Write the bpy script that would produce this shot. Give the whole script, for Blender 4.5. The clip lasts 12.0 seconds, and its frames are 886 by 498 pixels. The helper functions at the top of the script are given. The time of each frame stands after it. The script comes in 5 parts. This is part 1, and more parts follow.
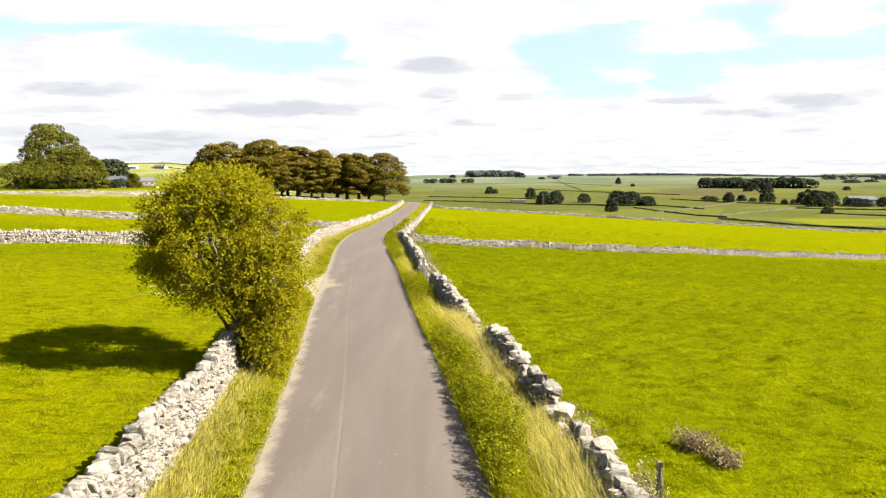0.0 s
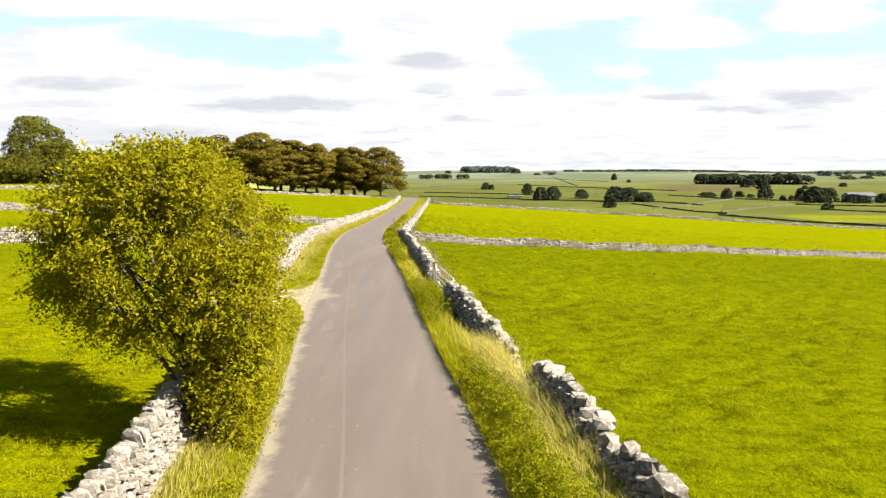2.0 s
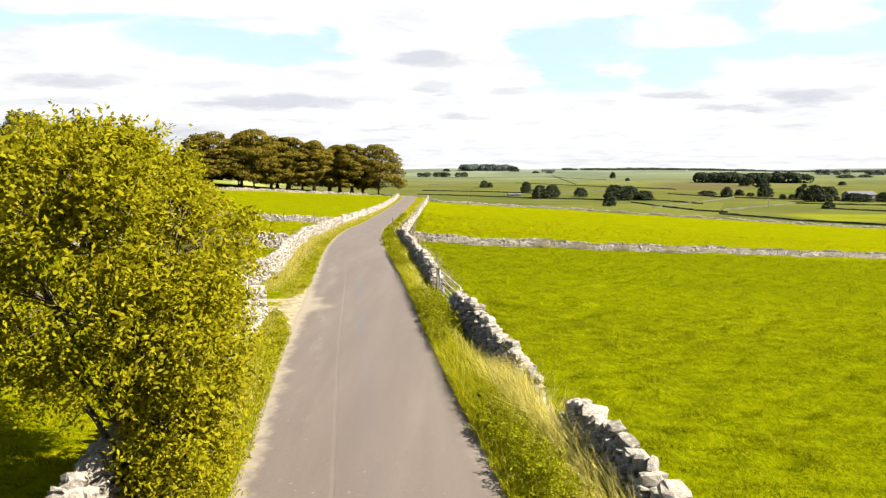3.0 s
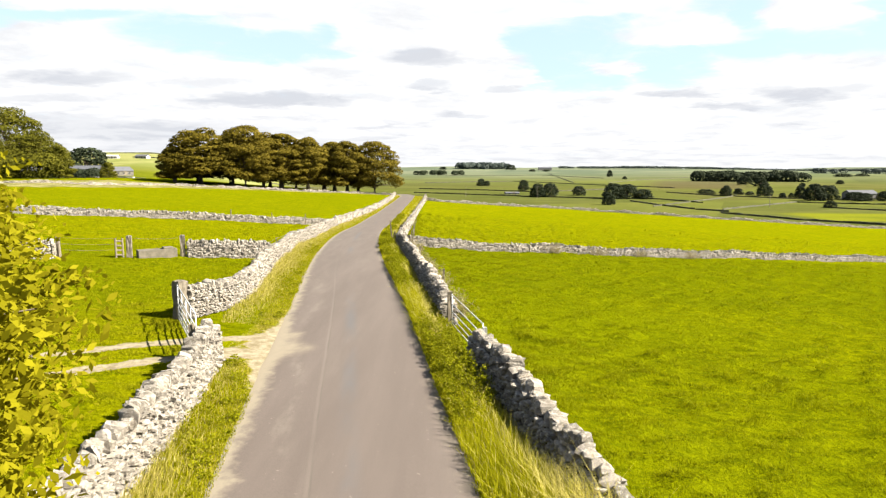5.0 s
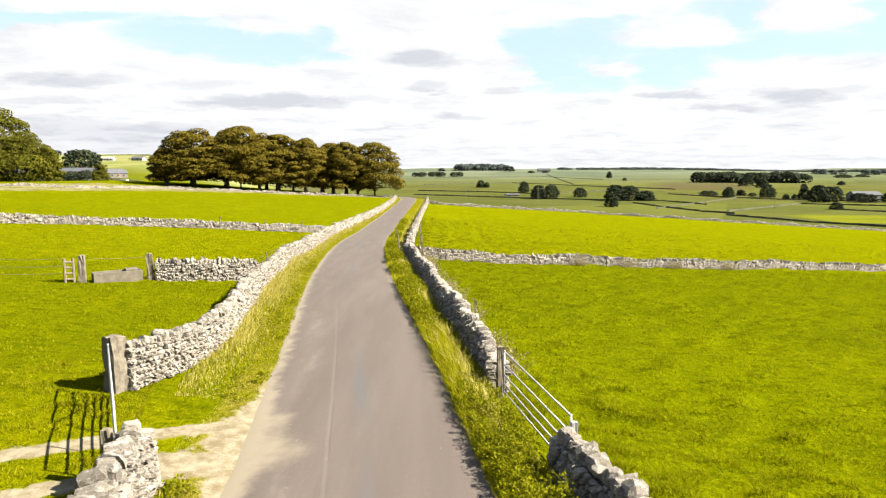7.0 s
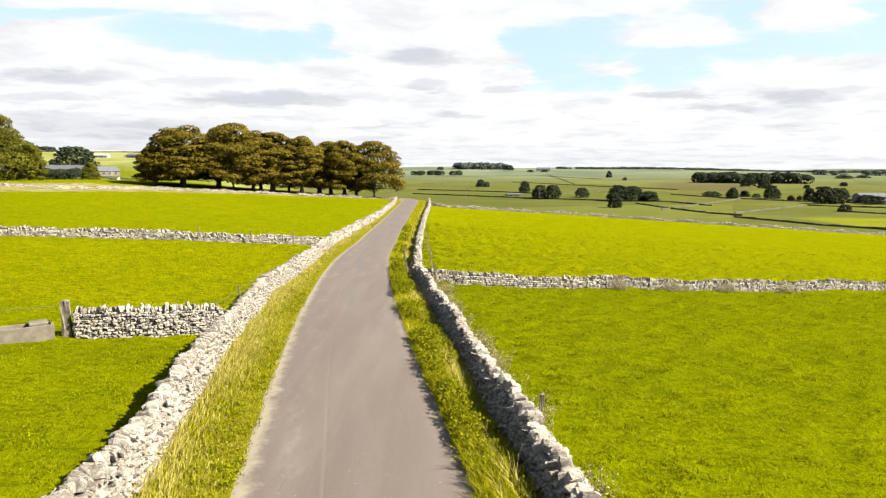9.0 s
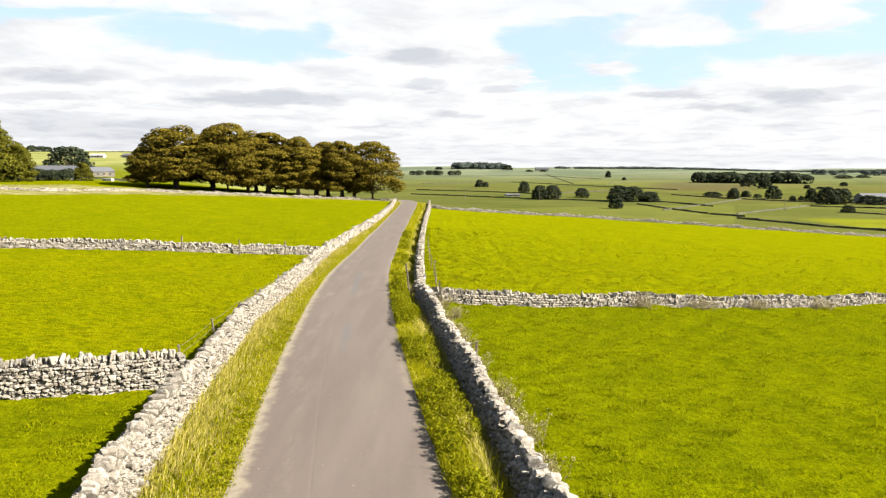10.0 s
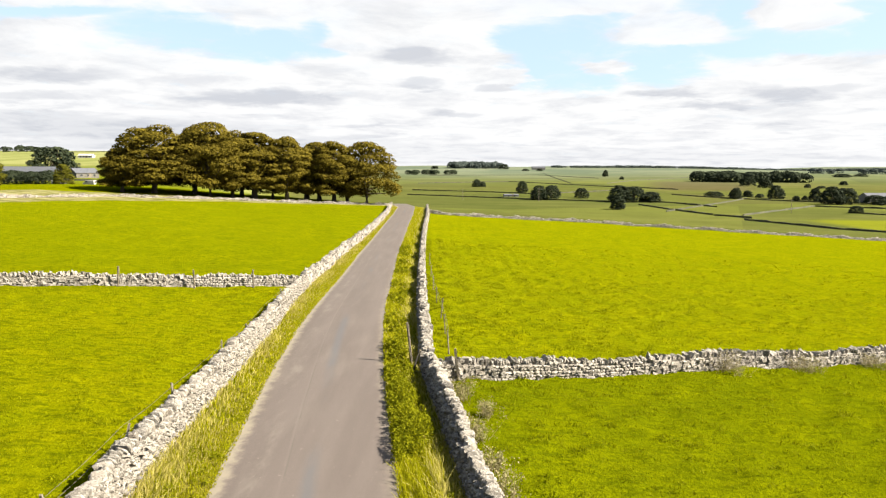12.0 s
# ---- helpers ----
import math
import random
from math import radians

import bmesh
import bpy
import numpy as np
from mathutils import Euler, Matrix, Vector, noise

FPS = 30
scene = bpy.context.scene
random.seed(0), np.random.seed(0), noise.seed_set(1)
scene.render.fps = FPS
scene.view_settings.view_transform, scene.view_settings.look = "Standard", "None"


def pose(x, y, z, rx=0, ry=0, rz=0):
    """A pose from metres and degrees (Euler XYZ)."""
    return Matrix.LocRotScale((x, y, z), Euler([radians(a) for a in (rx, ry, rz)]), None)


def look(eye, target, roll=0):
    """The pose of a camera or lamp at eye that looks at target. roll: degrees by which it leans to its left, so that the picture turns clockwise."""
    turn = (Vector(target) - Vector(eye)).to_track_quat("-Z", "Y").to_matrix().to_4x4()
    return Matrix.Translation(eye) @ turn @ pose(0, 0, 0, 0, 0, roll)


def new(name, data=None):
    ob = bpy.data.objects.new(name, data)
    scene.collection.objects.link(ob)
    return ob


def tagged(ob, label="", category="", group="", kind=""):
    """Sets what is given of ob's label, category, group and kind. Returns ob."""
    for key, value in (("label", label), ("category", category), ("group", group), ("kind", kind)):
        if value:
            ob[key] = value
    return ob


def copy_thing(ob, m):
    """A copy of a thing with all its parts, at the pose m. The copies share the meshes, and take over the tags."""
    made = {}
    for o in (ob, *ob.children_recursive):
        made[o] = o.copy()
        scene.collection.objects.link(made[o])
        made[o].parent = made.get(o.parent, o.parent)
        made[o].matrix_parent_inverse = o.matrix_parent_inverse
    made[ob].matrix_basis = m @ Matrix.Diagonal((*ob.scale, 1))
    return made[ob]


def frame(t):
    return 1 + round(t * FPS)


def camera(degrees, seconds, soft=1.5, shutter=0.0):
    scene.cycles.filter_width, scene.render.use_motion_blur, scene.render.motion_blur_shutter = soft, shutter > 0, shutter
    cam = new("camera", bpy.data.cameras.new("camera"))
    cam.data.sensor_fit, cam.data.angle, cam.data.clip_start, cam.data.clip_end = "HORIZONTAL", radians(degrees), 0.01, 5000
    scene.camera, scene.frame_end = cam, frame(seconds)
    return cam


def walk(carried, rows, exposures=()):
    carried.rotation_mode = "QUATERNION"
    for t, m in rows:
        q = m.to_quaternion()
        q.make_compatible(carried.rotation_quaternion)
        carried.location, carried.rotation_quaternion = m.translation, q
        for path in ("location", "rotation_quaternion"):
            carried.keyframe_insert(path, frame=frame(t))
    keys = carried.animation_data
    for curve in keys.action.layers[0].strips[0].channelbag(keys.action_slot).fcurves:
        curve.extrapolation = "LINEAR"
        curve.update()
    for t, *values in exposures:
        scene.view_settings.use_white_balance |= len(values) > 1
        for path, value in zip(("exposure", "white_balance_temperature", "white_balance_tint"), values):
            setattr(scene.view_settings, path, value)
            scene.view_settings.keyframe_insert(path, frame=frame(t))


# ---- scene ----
cam = camera(70.0, 12.0, soft=1.3)
EXPOSURE = 2.12
PATH = [
    (0, (0.065, 0.735, 5.124), (0.045, 2.722, 4.897), -0.2),
    (0.5, (-0.131, 1.862, 5.016), (-0.147, 3.848, 4.786), -0.2),
    (1, (-0.396, 3.154, 4.922), (-0.409, 5.141, 4.688), -0.2),
    (1.5, (-0.643, 4.506, 4.884), (-0.653, 6.492, 4.648), -0.3),
    (2, (-0.884, 6.086, 4.84), (-0.888, 8.071, 4.6), -0.1),
    (2.5, (-1.042, 7.41, 4.799), (-1.043, 9.395, 4.558), -0.1),
    (3, (-1.179, 8.978, 4.754), (-1.177, 10.963, 4.508), 0.0),
    (5, (-1.735, 14.721, 4.752), (-1.721, 16.705, 4.5), 0.1),
    (5.5, (-2.035, 16.049, 4.777), (-2.017, 18.033, 4.526), 0.0),
    (6, (-2.323, 17.5, 4.804), (-2.305, 19.484, 4.554), 0.0),
    (6.5, (-2.573, 19.09, 4.816), (-2.554, 21.074, 4.568), 0.0),
    (7, (-2.865, 20.975, 4.816), (-2.846, 22.959, 4.569), 0.0),
    (9, (-3.952, 29.145, 5.337), (-3.927, 31.129, 5.085), 0.3),
    (9.5, (-4.156, 31.156, 5.524), (-4.129, 33.14, 5.272), 0.3),
    (10, (-4.365, 33.449, 5.724), (-4.335, 35.433, 5.471), 0.3),
    (10.5, (-4.567, 35.746, 5.899), (-4.534, 37.73, 5.645), 0.2),
    (11, (-4.759, 38.464, 6.143), (-4.723, 40.447, 5.889), 0.3),
    (11.5, (-4.92, 41.264, 6.353), (-4.88, 43.247, 6.096), 0.3),
    (12, (-5.038, 44.453, 6.452), (-4.995, 46.436, 6.196), 0.2),
]
walk(cam, [(t, look(eye, target, roll)) for t, eye, target, roll in PATH], exposures=[(0.0, EXPOSURE + 0.06), (7.0, EXPOSURE + 0.02), (12.0, EXPOSURE - 0.07)])

# ---- daylight: broken white cloud, sun on the right ----
SUN_ELEVATION, SUN_FROM = radians(39), Vector((4.0, -0.75, 0.0))
world = bpy.data.worlds.new("sky")
scene.world = world
world.use_nodes = True
wn, wl = world.node_tree.nodes, world.node_tree.links
for n in list(wn):
    wn.remove(n)


def wnode(kind, **values):
    n = wn.new(kind)
    for key, value in values.items():
        setattr(n, key, value)
    return n


sky = wnode("ShaderNodeTexSky", sky_type="NISHITA", sun_disc=False, sun_elevation=SUN_ELEVATION,
            sun_rotation=math.atan2(SUN_FROM.x, SUN_FROM.y), air_density=1.0, dust_density=1.5, ozone_density=1.0)
sky_level = wnode("ShaderNodeVectorMath", operation="SCALE")
sky_level.inputs["Scale"].default_value = 0.085
wl.new(sky.outputs[0], sky_level.inputs[0])
pale = wnode("ShaderNodeMix", data_type="RGBA")
pale.inputs["Factor"].default_value = 0.8
pale.inputs["B"].default_value = (0.152, 0.194, 0.234, 1)
wl.new(sky_level.outputs[0], pale.inputs["A"])
way = wnode("ShaderNodeTexCoord")
split = wnode("ShaderNodeSeparateXYZ")
wl.new(way.outputs["Generated"], split.inputs[0])


def wmath(op, a, b=None, clamp=False):
    n = wnode("ShaderNodeMath", operation=op, use_clamp=clamp)
    for i, v in enumerate((a, b)):
        if v is None:
            continue
        if isinstance(v, (int, float)):
            n.inputs[i].default_value = v
        else:
            wl.new(v, n.inputs[i])
    return n.outputs[0]


lift = wmath("ADD", wmath("MAXIMUM", split.outputs["Z"], 0.0), 0.10)
deck = wnode("ShaderNodeCombineXYZ")
wl.new(wmath("DIVIDE", split.outputs["X"], lift), deck.inputs[0])
wl.new(wmath("DIVIDE", split.outputs["Y"], lift), deck.inputs[1])


def wnoise(scale, detail, seed, rough=0.55, warp=0.0):
    shift = wnode("ShaderNodeVectorMath", operation="ADD")
    shift.inputs[1].default_value = (seed, seed * 0.7, 0)
    wl.new(deck.outputs[0], shift.inputs[0])
    n = wnode("ShaderNodeTexNoise")
    n.inputs["Scale"].default_value, n.inputs["Detail"].default_value = scale, detail
    n.inputs["Roughness"].default_value, n.inputs["Distortion"].default_value = rough, warp
    wl.new(shift.outputs[0], n.inputs["Vector"])
    return n.outputs[0]


def wramp(value, a, b, lo=0.0, hi=1.0):
    n = wnode("ShaderNodeMapRange", interpolation_type="SMOOTHSTEP")
    for key, v in (("From Min", a), ("From Max", b), ("To Min", lo), ("To Max", hi)):
        n.inputs[key].default_value = v
    wl.new(value, n.inputs["Value"])
    return n.outputs[0]


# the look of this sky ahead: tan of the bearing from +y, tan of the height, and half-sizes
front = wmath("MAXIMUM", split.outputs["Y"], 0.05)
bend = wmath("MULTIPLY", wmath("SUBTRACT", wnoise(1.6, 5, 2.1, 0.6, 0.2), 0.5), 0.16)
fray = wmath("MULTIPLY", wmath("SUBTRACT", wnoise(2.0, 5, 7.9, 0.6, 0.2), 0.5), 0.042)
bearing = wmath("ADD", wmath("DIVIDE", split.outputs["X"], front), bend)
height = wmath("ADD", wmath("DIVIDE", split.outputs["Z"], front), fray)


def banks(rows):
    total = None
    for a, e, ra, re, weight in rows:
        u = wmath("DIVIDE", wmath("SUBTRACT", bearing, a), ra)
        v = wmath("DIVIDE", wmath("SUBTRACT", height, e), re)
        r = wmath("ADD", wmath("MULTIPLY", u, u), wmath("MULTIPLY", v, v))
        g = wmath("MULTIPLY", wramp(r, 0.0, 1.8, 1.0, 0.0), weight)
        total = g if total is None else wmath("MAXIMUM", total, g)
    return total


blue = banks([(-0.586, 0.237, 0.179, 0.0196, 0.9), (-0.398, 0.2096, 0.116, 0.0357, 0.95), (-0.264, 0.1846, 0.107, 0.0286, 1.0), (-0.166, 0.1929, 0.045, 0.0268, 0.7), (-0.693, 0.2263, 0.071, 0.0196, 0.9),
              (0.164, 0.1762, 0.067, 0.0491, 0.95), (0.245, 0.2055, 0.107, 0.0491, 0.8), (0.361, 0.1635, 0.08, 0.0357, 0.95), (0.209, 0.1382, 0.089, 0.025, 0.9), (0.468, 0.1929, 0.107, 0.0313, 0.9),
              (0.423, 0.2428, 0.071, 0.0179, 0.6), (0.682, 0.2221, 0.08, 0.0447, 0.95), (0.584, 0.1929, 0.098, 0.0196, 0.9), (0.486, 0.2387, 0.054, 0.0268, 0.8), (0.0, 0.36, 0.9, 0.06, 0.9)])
white = banks([(-0.559, 0.2486, 0.098, 0.0107, 0.9), (-0.336, 0.2221, 0.08, 0.0107, 0.55), (0.379, 0.2096, 0.098, 0.0214, 0.9), (0.28, 0.1534, 0.04, 0.0116, 0.8), (0.584, 0.2321, 0.067, 0.0196, 1.2),
               (0.115, 0.1365, 0.04, 0.0143, 1.0), (0.2, 0.2428, 0.116, 0.0125, 0.8), (-0.068, 0.1929, 0.076, 0.0402, 1.2), (-0.318, 0.2387, 0.089, 0.0125, 0.6)])
wisp = wmath("MULTIPLY", wmath("SUBTRACT", wnoise(2.6, 8, 14.6, 0.66, 0.5), 0.5), 1.5)
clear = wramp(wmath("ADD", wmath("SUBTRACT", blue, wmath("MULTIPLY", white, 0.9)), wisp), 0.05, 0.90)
dull = banks([(-0.028, 0.1677, 0.067, 0.0125, 1.0), (-0.577, 0.1382, 0.098, 0.0116, 0.95), (-0.26, 0.1058, 0.125, 0.0116, 0.9), (-0.613, 0.1058, 0.098, 0.008, 0.6), (-0.017, 0.1254, 0.034, 0.008, 0.75),
              (0.111, 0.1228, 0.036, 0.0071, 0.75), (0.388, 0.1152, 0.076, 0.008, 0.8), (0.455, 0.0972, 0.058, 0.0071, 0.8), (0.571, 0.1169, 0.067, 0.0134, 0.85), (0.62, 0.1254, 0.054, 0.0071, 0.6),
              (0.039, 0.0834, 0.04, 0.0063, 0.6), (-0.086, 0.061, 0.063, 0.0063, 0.6), (-0.247, 0.0766, 0.054, 0.0054, 0.45), (-0.47, 0.0567, 0.232, 0.0196, 0.70), (-0.622, 0.074, 0.143, 0.0125, 0.65),
              (-0.318, 0.0332, 0.313, 0.0161, 0.6), (0.414, 0.0627, 0.045, 0.0045, 0.4), (0.557, 0.0645, 0.054, 0.0054, 0.4), (0.289, 0.0175, 0.447, 0.0143, 0.3)])
behind = wramp(split.outputs["Y"], 0.05, 0.4, 1.0, 0.0)
loose = wmath("MULTIPLY", wramp(wnoise(0.55, 7, 3.7, 0.55, 0.3), 0.46, 0.62), behind)
veil = wmath("MULTIPLY", wramp(wnoise(1.4, 7, 23.0, 0.62, 0.3), 0.42, 0.72), wramp(split.outputs["Z"], 0.08, 0.25, 0.0, 0.25))
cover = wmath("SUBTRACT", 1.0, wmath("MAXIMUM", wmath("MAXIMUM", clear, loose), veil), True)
grey = wmath("ADD", wmath("MULTIPLY", dull, 0.9), wramp(wnoise(2.0, 7, 11.3, 0.62, 0.3), 0.42, 0.70, 0.0, 0.55), True)
cloud = wnode("ShaderNodeMix", data_type="RGBA")
cloud.inputs["A"].default_value = (0.246, 0.246, 0.246, 1)
cloud.inputs["B"].default_value = (0.165, 0.170, 0.182, 1)
wl.new(grey, cloud.inputs["Factor"])
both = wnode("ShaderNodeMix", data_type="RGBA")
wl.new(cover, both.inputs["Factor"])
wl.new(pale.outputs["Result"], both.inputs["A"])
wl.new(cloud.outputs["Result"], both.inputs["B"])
overhead = wnode("ShaderNodeMix", data_type="RGBA")
wl.new(wmath("MAXIMUM", wramp(split.outputs["Z"], 0.30, 0.62, 0.0, 0.78), wramp(split.outputs["Y"], 0.25, 0.72, 0.70, 0.0)), overhead.inputs["Factor"])
wl.new(both.outputs["Result"], overhead.inputs["A"])
overhead.inputs["B"].default_value = (0.065, 0.098, 0.155, 1)
back = wnode("ShaderNodeBackground")
back.inputs["Strength"].default_value = 1.0
wl.new(overhead.outputs["Result"], back.inputs["Color"])
out = wnode("ShaderNodeOutputWorld")
wl.new(back.outputs[0], out.inputs["Surface"])

sun = new("sun", bpy.data.lights.new("sun", "SUN"))
sun.data.energy, sun.data.angle, sun.data.color = 6.5, radians(0.53), (1.0, 0.918, 0.77)
far_sun = SUN_FROM.normalized() * math.cos(SUN_ELEVATION) + Vector((0, 0, math.sin(SUN_ELEVATION)))
sun.matrix_world = look(far_sun * 100, (0, 0, 0))

# ---- the lie of the land ----
def curve(table, soft):
    """A smooth function through (y, value) pairs."""
    ys = np.arange(table[0][0], table[-1][0] + 1.0, 1.0)
    v = np.interp(ys, [a for a, _ in table], [b for _, b in table])
    k = np.hanning(2 * soft + 3)[1:-1]
    v = np.convolve(np.pad(v, soft, mode="reflect", reflect_type="odd"), k / k.sum(), mode="valid")
    return lambda y: np.interp(y, ys, v)


road_x = curve([(-80, 9.0), (-20, 2.6), (11.5, -1.38), (18.4, -2.3), (26, -3.5), (37.6, -5.0), (49, -6.75), (57.8, -7.83), (65, -8.6),
                (73, -9.3), (80, -9.7), (92, -10.0), (112, -10.5), (131, -10.55), (149, -10.6), (173, -10.4), (200, -10.6), (240, -18.0), (300, -40.0)], 6)
road_z = curve([(-80, 0.9), (-20, 0.2), (0, -0.1), (12, -0.27), (25, -0.3), (36, -0.3), (46, -0.45), (57, -0.8), (67, -1.22), (80, -1.75), (95, -2.4),
                (110, -2.8), (125, -3.05), (145, -3.2), (165, -3.15), (190, -3.1), (215, -3.3), (240, -5.0), (300, -10.0)], 6)
valley_z = curve([(150, -14.0), (250, -17.0), (350, -18.0), (520, -18.0), (850, -16.0), (1350, -10.0), (2250, 2.0), (3550, 8.0), (6000, 8.0)], 40)
upland_z = curve([(150, -1.0), (300, 0.5), (420, 2.0), (560, 9.5), (700, 20.0), (900, 27.5), (1400, 20.0), (2400, 12.0), (6000, 8.0)], 40)
HALF = 2.15
foot_y = lambda x: np.interp(x, [-6, 0, 34, 66, 100, 138, 190], [186, 186, 193.5, 195, 199, 206, 214])


def step(a, b, v):
    u = np.clip((v - a) / (b - a), 0.0, 1.0)
    return u * u * (3 - 2 * u)


def land(x, y):
    """Height of the ground; x and y may be arrays."""
    x, y = np.asarray(x, float), np.asarray(y, float)
    d = x - road_x(y)
    right, left = np.maximum(d - 2.2, 0), np.maximum(-d - 2.2, 0)
    fall = 0.6 * (1 - np.exp(-right / 3)) + 0.066 * np.minimum(right, 140) + 0.02 * np.maximum(right - 140, 0)
    rise = 0.1 * (1 - np.exp(-left / 0.8)) + 0.06 * np.minimum(left, 25) + 0.075 * np.clip(left - 25, 0, 45)
    near = road_z(y) - fall + rise
    roll = 0.05 * np.sin(x * 0.21 + 1.3) * np.sin(y * 0.17) + 0.035 * np.sin(x * 0.47 + y * 0.31)
    near = near + roll * np.clip((np.abs(d) - 5) / 6, 0, 1)
    u = x / np.maximum(y + 60.0, 60.0)
    w = step(-0.42, -0.16, u)
    far = upland_z(y) * (1 - w) + valley_z(y) * w
    far = far + np.sin(x * 0.004 + 1.0) * np.sin(y * 0.0031) * np.clip((y - 500) / 400, 0, 1) * 3.0
    far = far + step(1500, 2700, y) * (7.0 * np.sin(x * 0.0023 + 0.6) + 4.0 * np.sin(x * 0.0061 + 2.0)) * w
    f = step(212, 335, y + 0.10 * np.maximum(x, 0))
    return near * (1 - f) + far * f

# ---- materials ----
class Mat:
    """A node material with a Principled shader and short ways to add nodes."""

    def __init__(self, name, rough=0.9, spec=0.2, metal=0.0):
        self.mat = bpy.data.materials.new(name)
        self.mat.use_nodes = True
        self.n, self.l = self.mat.node_tree.nodes, self.mat.node_tree.links
        self.shader = self.n["Principled BSDF"]
        self.shader.inputs["Roughness"].default_value = rough
        self.shader.inputs["Specular IOR Level"].default_value = spec
        self.shader.inputs["Metallic"].default_value = metal
        self.place = self.n.new("ShaderNodeNewGeometry").outputs["Position"]

    def noise(self, scale, detail=4, rough=0.55, stretch=None, warp=0.0, at=None):
        src = at or self.place
        if stretch:
            m = self.n.new("ShaderNodeMapping")
            m.inputs["Scale"].default_value = stretch
            self.l.new(src, m.inputs["Vector"])
            src = m.outputs[0]
        t = self.n.new("ShaderNodeTexNoise")
        t.inputs["Scale"].default_value, t.inputs["Detail"].default_value = scale, detail
        t.inputs["Roughness"].default_value, t.inputs["Distortion"].default_value = rough, warp
        self.l.new(src, t.inputs["Vector"])
        return t.outputs[0]

    def ramp(self, value, a, b, lo=0.0, hi=1.0):
        m = self.n.new("ShaderNodeMapRange")
        m.interpolation_type = "SMOOTHSTEP"
        for key, v in (("From Min", a), ("From Max", b), ("To Min", lo), ("To Max", hi)):
            m.inputs[key].default_value = v
        self.l.new(value, m.inputs["Value"])
        return m.outputs[0]

    def mix(self, factor, a, b, kind="MIX"):
        m = self.n.new("ShaderNodeMix")
        m.data_type, m.blend_type = "RGBA", kind
        for key, v in (("Factor", factor), ("A", a), ("B", b)):
            if isinstance(v, (int, float)):
                m.inputs[key].default_value = v
            elif isinstance(v, tuple):
                m.inputs[key].default_value = (*v, 1)
            else:
                self.l.new(v, m.inputs[key])
        return m.outputs["Result"]

    def math(self, op, a, b):
        m = self.n.new("ShaderNodeMath")
        m.operation = op
        for i, v in enumerate((a, b)):
            if isinstance(v, (int, float)):
                m.inputs[i].default_value = v
            else:
                self.l.new(v, m.inputs[i])
        return m.outputs[0]

    def attribute(self, name):
        a = self.n.new("ShaderNodeAttribute")
        a.attribute_name = name
        return a.outputs["Fac"]

    def island(self):
        return self.n.new("ShaderNodeNewGeometry").outputs["Random Per Island"]

    def object_random(self):
        return self.n.new("ShaderNodeObjectInfo").outputs["Random"]

    def local(self):
        return self.n.new("ShaderNodeTexCoord").outputs["Object"]

    def colour(self, source):
        if isinstance(source, tuple):
            self.shader.inputs["Base Color"].default_value = (*source, 1)
        else:
            self.l.new(source, self.shader.inputs["Base Color"])
        return self

    def bump(self, height, strength=0.5, distance=0.02):
        b = self.n.new("ShaderNodeBump")
        b.inputs["Strength"].default_value, b.inputs["Distance"].default_value = strength, distance
        self.l.new(height, b.inputs["Height"])
        self.l.new(b.outputs[0], self.shader.inputs["Normal"])
        return self

    def thin(self, source, amount):
        """Light also comes through, as through leaves."""
        t = self.n.new("ShaderNodeBsdfTranslucent")
        if isinstance(source, tuple):
            t.inputs["Color"].default_value = (*source, 1)
        else:
            self.l.new(source, t.inputs["Color"])
        m = self.n.new("ShaderNodeMixShader")
        m.inputs[0].default_value = amount
        self.l.new(self.shader.outputs[0], m.inputs[1])
        self.l.new(t.outputs[0], m.inputs[2])
        self.l.new(m.outputs[0], self.n["Material Output"].inputs["Surface"])
        return self


